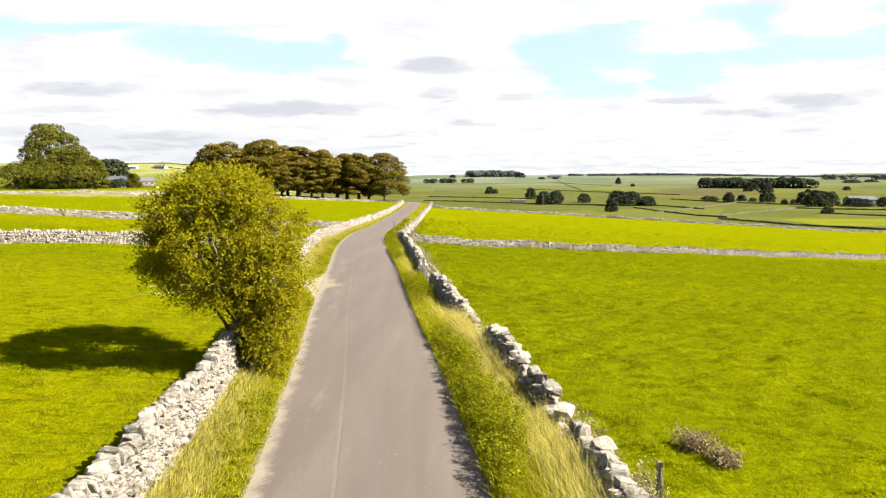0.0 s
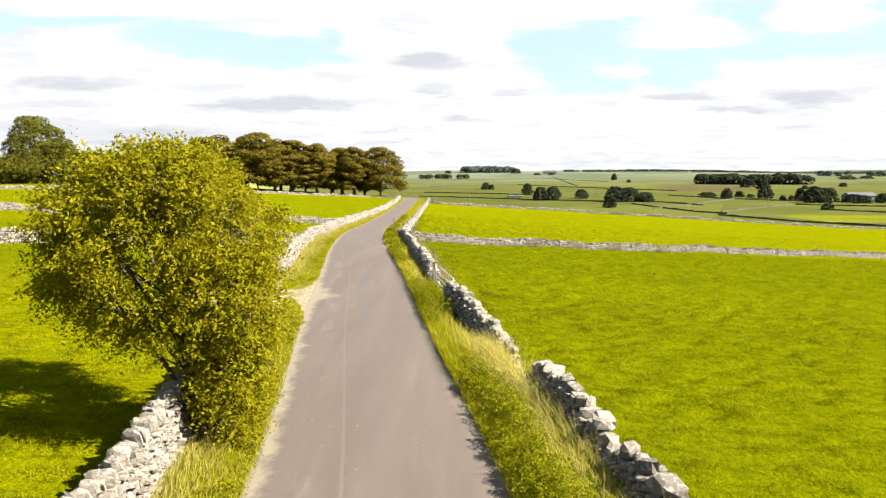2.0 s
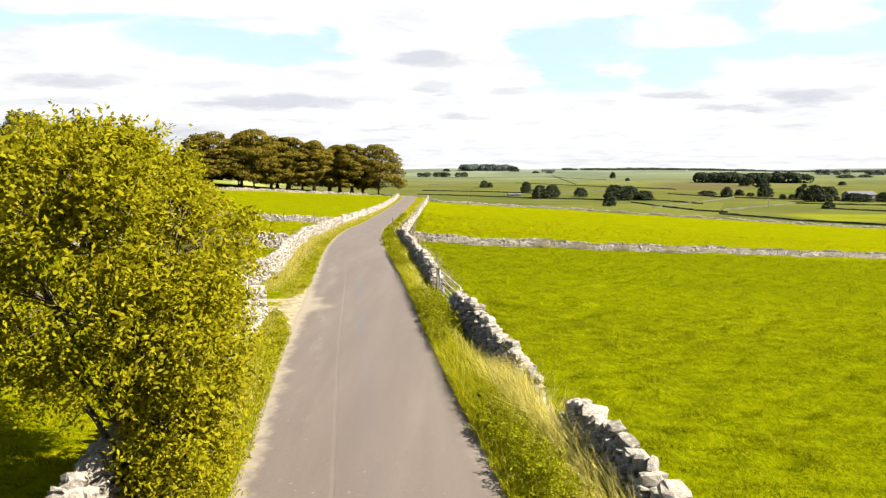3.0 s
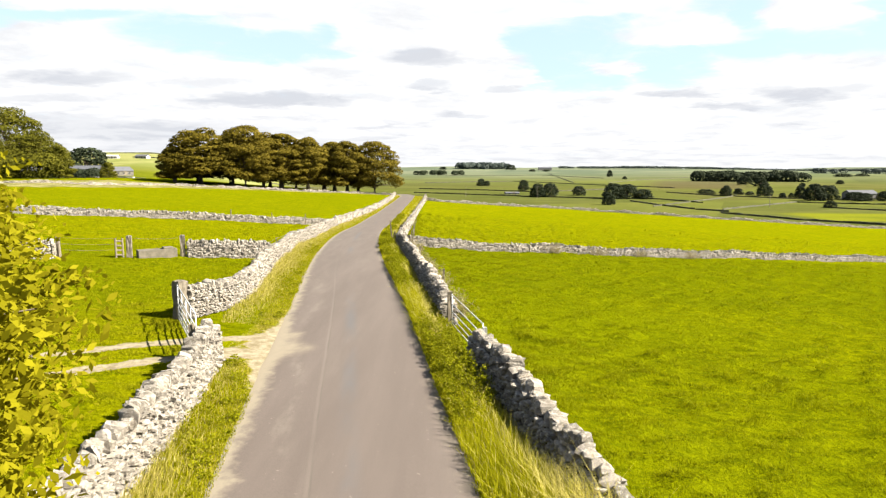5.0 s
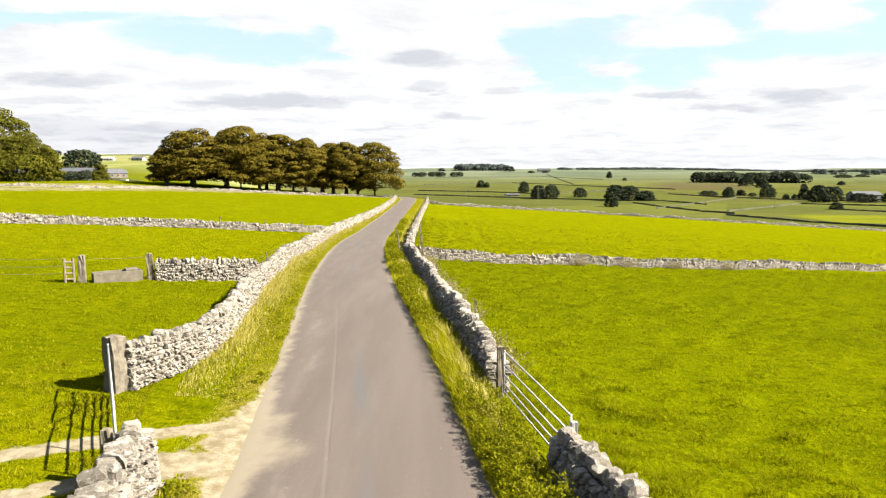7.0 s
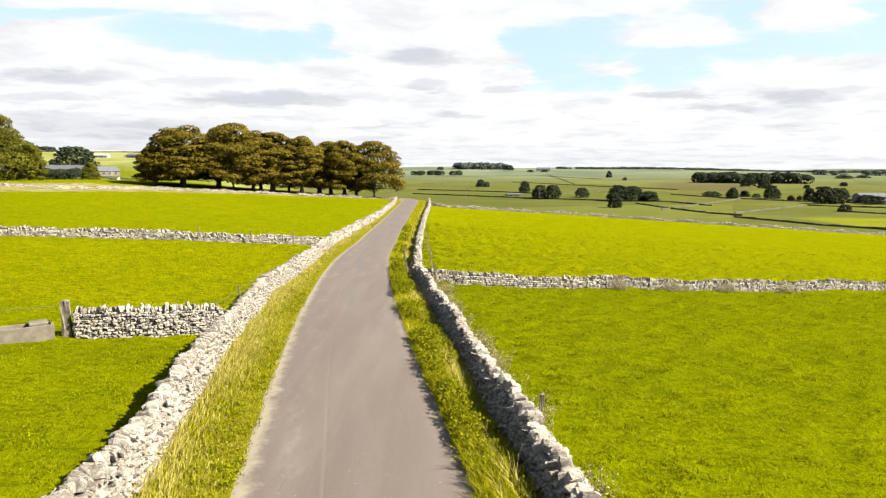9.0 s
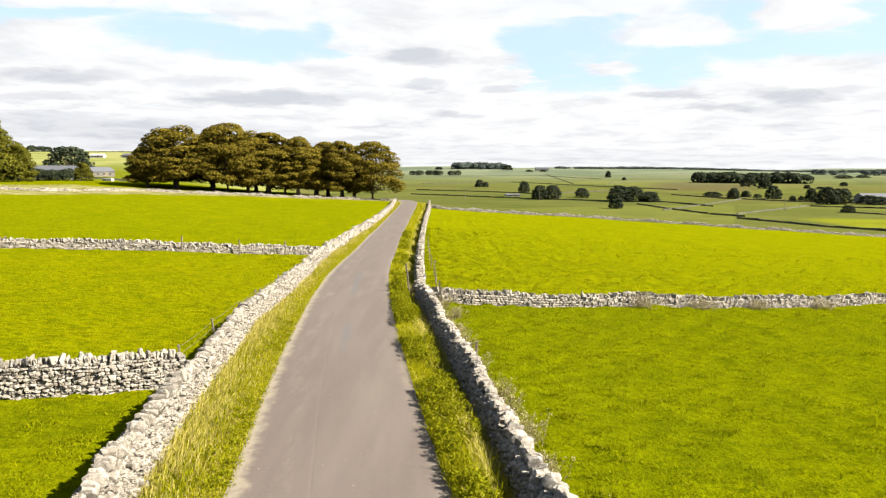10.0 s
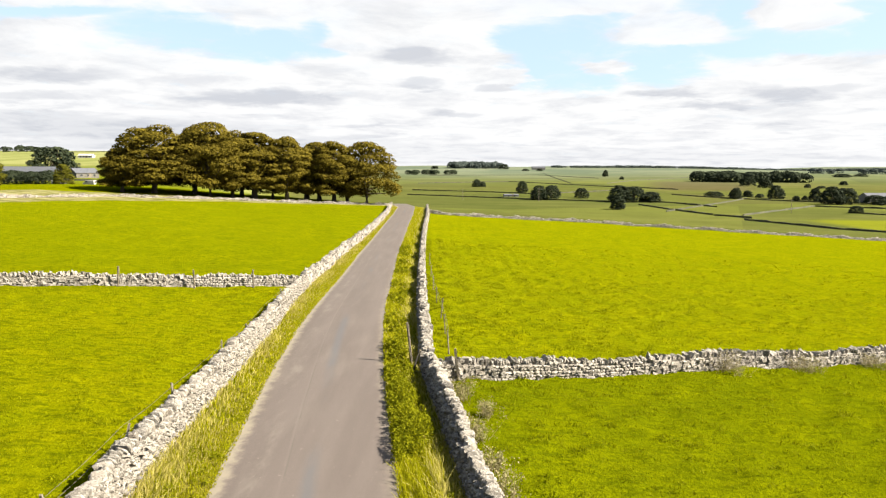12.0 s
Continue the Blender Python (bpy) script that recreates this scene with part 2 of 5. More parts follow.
def make_ground():
    m = Mat("meadow", 1.0, 0.0)
    big, mid, fine = m.noise(0.035, 3), m.noise(0.35, 5, 0.6), m.noise(7.0, 4, 0.7, (1, 0.6, 1))
    tuft = m.noise(3.0, 6, 0.72, (0.55, 1.5, 1))
    grass = m.mix(m.ramp(mid, 0.32, 0.68), (0.077, 0.087, 0.0007), (0.106, 0.112, 0.0007))
    grass = m.mix(m.ramp(big, 0.4, 0.62), grass, (0.086, 0.097, 0.0005))
    grass = m.mix(m.attribute("bright"), grass, m.mix(m.ramp(mid, 0.3, 0.7), (0.102, 0.110, 0.0006), (0.130, 0.128, 0.0007)))
    grass = m.mix(m.attribute("lush"), grass, m.mix(m.ramp(mid, 0.3, 0.7), (0.066, 0.078, 0.0006), (0.090, 0.099, 0.0006)))
    grass = m.mix(m.ramp(tuft, 0.47, 0.62, 0, 0.72), grass, (0.040, 0.050, 0.0006))
    grass = m.mix(m.ramp(fine, 0.40, 0.66, 0.30, 0.0), grass, (0.040, 0.050, 0.0006))
    rough = m.mix(m.ramp(m.noise(0.9, 4), 0.35, 0.65), (0.088, 0.090, 0.002), (0.150, 0.128, 0.018))
    rough = m.mix(m.ramp(fine, 0.40, 0.62, 0.6, 0.0), rough, (0.045, 0.047, 0.003))
    col = m.mix(m.ramp(m.math("ADD", m.attribute("verge"), m.math("MULTIPLY", m.math("SUBTRACT", mid, 0.5), 0.5)), 0.3, 0.6), grass, rough)
    # pastures of the valley, one tone each
    patch = m.n.new("ShaderNodeTexVoronoi")
    patch.inputs["Scale"].default_value = 0.0062
    st = m.n.new("ShaderNodeMapping")
    st.inputs["Scale"].default_value, st.inputs["Rotation"].default_value = (0.8, 1.0, 0.0), (0, 0, 0.35)
    m.l.new(m.place, st.inputs["Vector"])
    m.l.new(st.outputs[0], patch.inputs["Vector"])
    tone = m.n.new("ShaderNodeSeparateColor")
    m.l.new(patch.outputs["Color"], tone.inputs[0])
    far = m.mix(m.ramp(tone.outputs[0], 0.1, 0.9), (0.048, 0.054, 0.014), (0.064, 0.070, 0.016))
    far = m.mix(m.ramp(tone.outputs[1], 0.50, 0.92, 0, 0.5), far, (0.062, 0.056, 0.020))
    far = m.mix(m.ramp(tone.outputs[2], 0.75, 0.95, 0, 0.5), far, (0.082, 0.090, 0.015))
    far = m.mix(m.ramp(m.noise(0.03, 4, 0.6, (0.25, 1.0, 1)), 0.5, 0.7, 0, 0.45), far, (0.084, 0.082, 0.024))
    far = m.mix(m.math("MULTIPLY", m.attribute("heath"), 0.8), far, (0.052, 0.042, 0.022))
    far = m.mix(m.attribute("meadow"), far, (0.092, 0.100, 0.008))
    far = m.mix(m.ramp(m.noise(0.02, 5, 0.65), 0.45, 0.7, 0, 0.5), far, (0.030, 0.038, 0.009))
    col = m.mix(m.attribute("valley"), col, far)
    # Haze over far ground, painted as a paler, bluer green that grows with distance.
    haze_tone = m.mix(m.ramp(m.noise(0.004, 4), 0.4, 0.6), (0.060, 0.076, 0.056), (0.094, 0.106, 0.074))
    col = m.mix(m.attribute("distance"), col, haze_tone)
    coarse = m.mix(m.ramp(m.noise(0.5, 6, 0.7, (0.5, 1, 1)), 0.36, 0.64), (0.070, 0.070, 0.016), (0.165, 0.150, 0.068))
    col = m.mix(m.ramp(m.math("ADD", m.attribute("coarse"), m.math("MULTIPLY", m.math("SUBTRACT", m.noise(0.3, 5, 0.65), 0.5), 0.7)), 0.35, 0.6), col, coarse)
    col = m.mix(m.attribute("hill"), col, m.mix(m.ramp(m.noise(0.02, 4), 0.4, 0.6), (0.100, 0.112, 0.034), (0.150, 0.150, 0.060)))
    chalk = m.mix(m.ramp(m.noise(3.2, 7, 0.75), 0.36, 0.64), (0.100, 0.083, 0.050), (0.175, 0.152, 0.110))
    g = m.math("ADD", m.attribute("gravel"), m.math("MULTIPLY", m.math("SUBTRACT", m.noise(2.0, 6, 0.7), 0.5), 1.2))
    col = m.mix(m.ramp(g, 0.42, 0.58), col, chalk)
    m.colour(col)
    m.bump(m.mix(0.65, fine, tuft), 1.0, 0.26)
    m.l.new(m.ramp(g, 0.40, 0.58, 1.0, 0.12), m.n["Bump"].inputs["Strength"])
    return m.mat


def make_asphalt():
    m = Mat("worn asphalt", 0.88, 0.25)
    along = (1.0, 0.10, 1.0)
    stain, grain, speck = m.noise(1.3, 5, 0.6, along), m.noise(45, 4, 0.75), m.noise(1.1, 5, 0.6, (1, 0.14, 1))
    col = m.mix(m.ramp(stain, 0.3, 0.7), (0.065, 0.052, 0.0455), (0.079, 0.0640, 0.0565))
    col = m.mix(m.ramp(speck, 0.5, 0.72, 0, 0.3), col, (0.112, 0.095, 0.081))
    col = m.mix(m.ramp(grain, 0.35, 0.6, 0.45, 0.0), col, (0.045, 0.038, 0.032))
    col = m.mix(m.ramp(m.noise(9, 3, 0.6), 0.68, 0.74, 0, 0.5), col, (0.17, 0.15, 0.125))
    across = m.attribute("across")
    seam = m.math("ADD", across, m.math("MULTIPLY", m.math("SUBTRACT", m.noise(0.8, 4), 0.5), 0.05))
    # pale joint of the two surfacing widths, tarry wheel track, dusty edges
    joint = m.ramp(m.math("ABSOLUTE", m.math("SUBTRACT", seam, -0.60), 0), 0.01, 0.06, 0.13, 0.0)
    col = m.mix(m.math("MULTIPLY", joint, m.ramp(m.noise(0.5, 3, 0.5, along), 0.35, 0.6, 0.3, 1.0)), col, (0.165, 0.148, 0.125))
    crack = m.ramp(m.math("ABSOLUTE", m.math("SUBTRACT", seam, -0.555), 0), 0.008, 0.028, 0.55, 0.0)
    col = m.mix(m.math("MULTIPLY", crack, m.ramp(m.noise(3.0, 4, 0.6, along), 0.38, 0.6)), col, (0.050, 0.043, 0.036))
    dust = m.ramp(m.math("ABSOLUTE", m.math("SUBTRACT", seam, -1.25), 0), 0.05, 0.45, 0.26, 0.0)
    col = m.mix(m.math("MULTIPLY", dust, m.ramp(m.noise(1.4, 6, 0.7, (1, 0.3, 1)), 0.48, 0.68)), col, (0.15, 0.134, 0.112))
    tar = m.ramp(m.math("ABSOLUTE", m.math("SUBTRACT", seam, 0.05), 0), 0.02, 0.30, 0.8, 0.0)
    col = m.mix(m.math("MULTIPLY", tar, m.ramp(m.noise(0.42, 6, 0.65, (1, 0.22, 1)), 0.46, 0.64)), col, (0.058, 0.056, 0.058))
    edge = m.ramp(m.math("ADD", m.math("ABSOLUTE", across, 0), m.math("MULTIPLY", m.math("SUBTRACT", m.noise(2.2, 5, 0.7), 0.5), 0.9)), 1.72, 2.12)
    col = m.mix(m.math("MULTIPLY", edge, m.ramp(across, -0.5, 0.5, 0.9, 0.3)), col, (0.165, 0.142, 0.105))
    g = m.math("ADD", m.attribute("gravel"), m.math("MULTIPLY", m.math("SUBTRACT", m.noise(2.0, 6, 0.7), 0.5), 0.8))
    col = m.mix(m.ramp(g, 0.30, 0.95, 0, 0.9), col, (0.150, 0.128, 0.094))
    m.colour(col)
    m.bump(grain, 0.35, 0.006)
    return m.mat


def make_stone(name, tint, dark=1.0):
    """Weathered pale limestone with lichen."""
    m = Mat(name, 0.92, 0.15)
    r = m.island() if name.endswith("joined") else m.object_random()
    col = m.mix(r, tuple(c * 0.50 * dark for c in tint), tuple(c * 1.12 * dark for c in tint))
    col = m.mix(m.ramp(m.noise(2.2, 5, 0.65), 0.5, 0.72, 0, 0.55), col, (0.10, 0.080, 0.058))
    col = m.mix(m.ramp(m.noise(11, 6, 0.75), 0.50, 0.64, 0, 0.7), col, (0.325, 0.308, 0.278))
    col = m.mix(m.ramp(m.noise(8, 5, 0.7), 0.54, 0.70, 0, 0.65), col, (0.050, 0.044, 0.036))
    m.colour(col)
    m.bump(m.noise(20, 6, 0.75), 1.0, 0.035)
    return m.mat


def make_plain(name, a, b, scale=6.0, rough=0.85, spec=0.2, metal=0.0, stretch=None, relief=0.3):
    m = Mat(name, rough, spec, metal)
    n = m.noise(scale, 5, 0.65, stretch)
    m.colour(m.mix(m.ramp(n, 0.3, 0.7), a, b))
    m.bump(n, relief, 0.01)
    return m.mat


def make_leaf(name, dark, light, through_amount=0.3, patch=0.6, mottle=0.0):
    m = Mat(name, 0.8, 0.04)
    col = m.mix(m.island(), dark, light)
    col = m.mix(m.ramp(m.noise(patch, 3), 0.4, 0.65, 0, 0.5), col, tuple(0.5 * (a + b) * 0.8 for a, b in zip(dark, light)))
    if mottle:
        low = tuple(a * 0.38 for a in dark)
        col = m.mix(m.ramp(m.noise(2.1, 5, 0.7, (0.6, 1.5, 1)), 0.48, 0.62, 0, mottle), col, low)
    m.colour(col)
    return m.thin(m.mix(0.5, col, light), through_amount).mat


MEADOW, ASPHALT = make_ground(), make_asphalt()
STONE, STONE_JOINED = make_stone("limestone", (0.225, 0.203, 0.172)), make_stone("limestone joined", (0.205, 0.184, 0.156))
# Shade in the open joints is put into this near-black core colour.
SHADED_CORE = make_plain("wall core with joint shade", (0.022, 0.019, 0.015), (0.045, 0.040, 0.032), 9)
FAR_WALL = make_plain("far limestone", (0.024, 0.026, 0.014), (0.058, 0.057, 0.034), 0.25)
PILLAR = make_plain("gritstone pillar", (0.066, 0.056, 0.042), (0.135, 0.117, 0.092), 7, relief=0.6)
CONCRETE = make_plain("old concrete", (0.070, 0.062, 0.046), (0.110, 0.097, 0.075), 4, relief=0.4)
WOOD = make_plain("grey weathered wood", (0.075, 0.062, 0.044), (0.155, 0.132, 0.098), 9, stretch=(6, 6, 0.6), relief=0.6)
STEEL = make_plain("galvanised steel", (0.26, 0.265, 0.27), (0.36, 0.365, 0.37), 12, 0.55, 0.4, 0.5)
WIRE = make_plain("rusty wire", (0.06, 0.05, 0.04), (0.12, 0.10, 0.08), 20, 0.6, 0.4, 0.5)
BARK = make_plain("bark", (0.035, 0.027, 0.018), (0.085, 0.068, 0.048), 8, stretch=(4, 4, 0.8), relief=0.8)
LEAF_ASH = make_leaf("roadside leaves", (0.150, 0.139, 0.003), (0.215, 0.194, 0.006), 0.50, 2.6)
LEAF_COPSE = make_leaf("copse leaves", (0.046, 0.037, 0.004), (0.112, 0.086, 0.009), 0.24, 0.12)
LEAF_THICKET = make_leaf("thicket leaves", (0.038, 0.040, 0.004), (0.088, 0.084, 0.008), 0.26, 0.12)
LEAF_FAR = make_leaf("far leaves", (0.012, 0.017, 0.010), (0.032, 0.040, 0.021), 0.2, 0.05)
# Haze over the farthest woods is mixed into this paler, bluer leaf colour.
LEAF_HAZE = make_leaf("far woods, haze in the colour", (0.040, 0.052, 0.046), (0.070, 0.084, 0.074), 0.2, 0.02)
BLADE = make_leaf("green blades", (0.132, 0.138, 0.0012), (0.265, 0.252, 0.006), 0.48, 0.5)
TURF = make_leaf("pasture blades", (0.095, 0.106, 0.0006), (0.175, 0.178, 0.001), 0.38, 0.35, 0.5)
WORN = make_leaf("worn pasture blades", (0.115, 0.120, 0.001), (0.205, 0.196, 0.004), 0.40, 0.25, 0.4)
STRAW = make_leaf("seeding grass", (0.240, 0.210, 0.030), (0.420, 0.362, 0.120), 0.42, 0.5)
LUSH = make_leaf("lush pasture blades", (0.080, 0.092, 0.0006), (0.145, 0.150, 0.001), 0.36, 0.35, 0.5)
HERB = make_leaf("verge herbs", (0.066, 0.076, 0.0014), (0.190, 0.188, 0.004), 0.38, 1.5)
WEED = make_leaf("dry weeds", (0.10, 0.075, 0.035), (0.23, 0.18, 0.10), 0.25, 0.8)
FLOWER = make_leaf("pale flower heads", (0.10, 0.090, 0.030), (0.30, 0.26, 0.15), 0.3, 0.8)
SLATE = make_plain("slate roof", (0.045, 0.047, 0.055), (0.075, 0.078, 0.088), 1.5)
RENDER = make_plain("pale render", (0.10, 0.098, 0.088), (0.14, 0.135, 0.122), 1.0)
HOUSE_STONE = make_plain("house stone", (0.06, 0.056, 0.046), (0.10, 0.092, 0.076), 1.5)
WHITEWASH = make_plain("whitewashed walls and pale sheeting", (0.22, 0.215, 0.20), (0.29, 0.285, 0.265), 0.8)
TYRE = make_plain("black tyre rubber", (0.012, 0.012, 0.012), (0.022, 0.022, 0.022), 5)
GLASS = make_plain("dark window", (0.02, 0.022, 0.025), (0.03, 0.032, 0.035), 1, 0.15, 0.5)


# ---- making meshes ----
def fill(name, verts, loops, sizes):
    """A mesh from arrays: vertices, corner indices, corners a face."""
    verts, loops, sizes = np.asarray(verts, np.float32), np.asarray(loops, np.int32), np.asarray(sizes, np.int32)
    me = bpy.data.meshes.new(name)
    me.vertices.add(len(verts))
    me.vertices.foreach_set("co", verts.ravel())
    me.loops.add(len(loops))
    me.loops.foreach_set("vertex_index", loops)
    me.polygons.add(len(sizes))
    me.polygons.foreach_set("loop_start", np.concatenate(([0], np.cumsum(sizes)[:-1])).astype(np.int32))
    me.polygons.foreach_set("use_smooth", [False] * len(sizes))
    me.update(calc_edges=True)
    me.validate()
    return me


def link(name, me, material, parent=None, label=""):
    if not me.materials:
        me.materials.append(material)
    ob = new(name, me)
    if parent:
        ob.parent = parent
    if label:
        ob["label"] = label
    return ob


def part(name, bm, material, parent=None, label="", smooth=False):
    me = bpy.data.meshes.new(name)
    bm.to_mesh(me)
    bm.free()
    if smooth:
        me.polygons.foreach_set("use_smooth", [True] * len(me.polygons))
    return link(name, me, material, parent, label)


def empty(name, x, y, z, turn=0.0):
    ob = new(name)
    ob.empty_display_size = 0.2
    ob.matrix_world = pose(x, y, z, 0, 0, turn)
    return ob


def box(bm, size, m=Matrix(), bevel=0.0):
    made = bmesh.ops.create_cube(bm, size=1.0, matrix=m @ Matrix.Diagonal((*size, 1)))
    if bevel:
        edges = list({e for v in made["verts"] for e in v.link_edges})
        bmesh.ops.bevel(bm, geom=edges, offset=bevel, segments=1, affect="EDGES")
    return bm


def tube(bm, a, b, r0, r1=None, n=8):
    a, b = Vector(a), Vector(b)
    m = Matrix.Translation((a + b) / 2) @ (b - a).to_track_quat("Z", "Y").to_matrix().to_4x4()
    bmesh.ops.create_cone(bm, cap_ends=True, segments=n, radius1=r0, radius2=r0 if r1 is None else r1, depth=(b - a).length, matrix=m)
    return bm


def limb(bm, points, radii, n=6):
    """A bent, tapering branch."""
    rings = []
    for i, p in enumerate(points):
        d = Vector(points[min(i + 1, len(points) - 1)]) - Vector(points[max(i - 1, 0)])
        q = d.to_track_quat("Z", "Y").to_matrix()
        rings.append([bm.verts.new(Vector(p) + q @ Vector((math.cos(k * math.tau / n), math.sin(k * math.tau / n), 0)) * radii[i]) for k in range(n)])
    for a, b in zip(rings, rings[1:]):
        for k in range(n):
            bm.faces.new((a[k], a[(k + 1) % n], b[(k + 1) % n], b[k]))
    bm.faces.new(rings[-1])


def leaf_quads(name, centres, rng, size, narrow=0.45, out=None, droop=0.3, facing=None):
    """Small folded-out leaves: a diamond of four corners at each centre."""
    n = len(centres)
    a = rng.normal(size=(n, 3))
    if out is not None:
        a = a * 0.55 + out
    a[:, 2] -= droop
    a /= np.linalg.norm(a, axis=1)[:, None]
    b = np.cross(a, rng.normal(size=(n, 3)))
    b /= np.linalg.norm(b, axis=1)[:, None]
    if facing is not None:
        f = facing + rng.normal(size=(n, 3)) * 0.42 + np.array((0, 0, 0.25))
        a = np.cross(f, rng.normal(size=(n, 3)))
        a /= np.linalg.norm(a, axis=1)[:, None]
        b = np.cross(f, a)
        b /= np.linalg.norm(b, axis=1)[:, None]
    ln = size * rng.uniform(0.6, 1.3, (n, 1))
    c = np.asarray(centres)
    v = np.stack((c - a * ln * 0.5, c + b * ln * narrow * 0.5, c + a * ln * 0.5, c - b * ln * narrow * 0.5), 1).reshape(-1, 3)
    return fill(name, v, np.arange(4 * n), np.full(n, 4))


# ---- ground: one sheet from underfoot to the horizon ----
WALL_LEFT = curve([(-10, -3.6), (1, -4.0), (7.5, -4.8), (10.5, -5.05), (14.75, -5.55), (17.8, -5.95), (22.5, -6.5), (26.5, -6.95), (30.4, -7.55), (35.5, -9.2), (39.6, -9.25), (43.6, -9.9), (48, -10.7),
                   (53, -11.3), (58.5, -11.9), (64, -12.2), (71, -12.55), (80, -13.25), (88, -13.75), (98, -13.95), (112, -14.15), (130, -13.85), (173, -13.6), (200, -14.4)], 1)
WALL_RIGHT = curve([(-10, 3.1), (2, 3.1), (6, 3.05), (9.5, 2.9), (12.2, 2.75), (15, 2.32), (19.6, 1.68), (25, 0.52), (31.3, -0.68), (35.9, -1.42), (38.2, -1.62), (43, -2.18), (51.5, -3.12), (58, -3.88),
                    (64, -4.5), (68.6, -5.1), (74.5, -5.25), (83.4, -5.5), (100, -5.75), (125, -5.9), (150, -5.8), (175, -5.4), (204, -5.6)], 1)
wave_rng = np.random.default_rng(19)
WAVES = [(wave_rng.uniform(0, math.tau), wave_rng.uniform(2.6, 9.0), wave_rng.uniform(0, math.tau)) for _ in range(30)]
SWELL = [(wave_rng.uniform(0, math.tau), wave_rng.uniform(0.35, 1.3), wave_rng.uniform(0, math.tau)) for _ in range(14)]


def waves(rows, x, y, gain):
    total = np.zeros(np.shape(x))
    for a, k, shift in rows:
        total = total + np.sin((x * math.cos(a) * 0.55 + y * math.sin(a) * 1.25) * k + shift)
    return np.clip(0.5 + gain * total / math.sqrt(len(rows) / 2), 0, 1)


def clump(x, y):
    """Tussocks of a few hand-widths, longer across the slope than along it: 0 bare, 1 full."""
    return waves(WAVES, x, y, 0.24)


def sward(x, y):
    """Height of the tussocky turf over the bare ground, in the pastures alone."""
    x, y = np.asarray(x, float), np.asarray(y, float)
    right, left = x - WALL_RIGHT(y), WALL_LEFT(y) - x
    inside = np.maximum(step(0.5, 1.6, right), step(0.5, 1.6, left) * (0.45 + 0.25 * step(60, 66, y)))
    inside = inside * step(3, 6, y) * (1 - step(150, 185, y)) * (1 - step(50, 75, np.abs(x))) * (1 - step(0.15, 0.45, gravel_at(x, y)))
    patchy = waves(SWELL, x, y, 0.3)
    return inside * (0.20 * clump(x, y) ** 2 * (0.6 + 0.5 * patchy) + 0.02 * patchy)


def spaced(parts):
    v = []
    for a, b, s in parts:
        v += list(np.arange(a, b - 1e-6, s))
    return np.array(v + [parts[-1][1]])


def gravel_at(x, y):
    """Chalky apron at the field gate and the two ruts that go on behind it."""
    def stroke(ax, ay, bx, by, half):
        dx, dy = bx - ax, by - ay
        u = np.clip(((x - ax) * dx + (y - ay) * dy) / (dx * dx + dy * dy), 0, 1)
        return 1 - np.clip(np.hypot(x - ax - u * dx, y - ay - u * dy) / half, 0, 2) * 0.5
    edge = road_x(y) - HALF
    apron = np.clip(1.0 - np.abs(x - edge) / (0.50 + 1.1 * np.exp(-((y - 32.3) / 1.5) ** 2)), 0, 1) * step(26.5, 30.5, y) * (1 - step(34.0, 38.0, y))
    g = np.maximum(stroke(-5.7, 31.9, -7.4, 31.3, 0.50), stroke(-6.0, 33.4, -7.9, 32.6, 0.26))
    for ax, ay, bx, by in ((-7.4, 31.3, -9.0, 30.1), (-9.0, 30.1, -13.2, 26.4), (-7.9, 32.6, -10.1, 31.3), (-10.1, 31.3, -14.0, 27.9)):
        g = np.maximum(g, stroke(ax, ay, bx, by, 0.27) * np.clip(1.0 + (x + 9.5) * 0.14, 0.3, 1.0))
    return np.maximum(g, apron * 0.95)


xs = spaced([(-4200, -1000, 200), (-1000, -300, 40), (-300, -100, 8), (-100, -40, 2.5), (-40, -18, 0.5), (-18, 14, 0.22), (14, 42, 0.38), (42, 120, 2.0), (120, 400, 8), (400, 1200, 40), (1200, 4200, 200)])
ys = spaced([(-400, -60, 20), (-60, 4, 2), (4, 56, 0.24), (56, 110, 0.45), (110, 230, 2.0), (230, 700, 8), (700, 1500, 25), (1500, 4800, 110)])
gx, gy = np.meshgrid(xs, ys)
d_road = gx - road_x(gy)
gz = land(gx, gy) + sward(gx, gy) - 0.07 * (1 - step(HALF - 0.3, HALF + 0.05, np.abs(d_road)))
nx, ny = len(xs), len(ys)
i = np.arange(nx * (ny - 1)).reshape(ny - 1, nx)[:, :-1].ravel()
sheet = fill("ground", np.stack((gx, gy, gz), -1).reshape(-1, 3), np.stack((i, i + 1, i + nx + 1, i + nx), -1).ravel(), np.full(len(i), 4))
verge_width = np.where(d_road > 0, 2.3, 2.1)
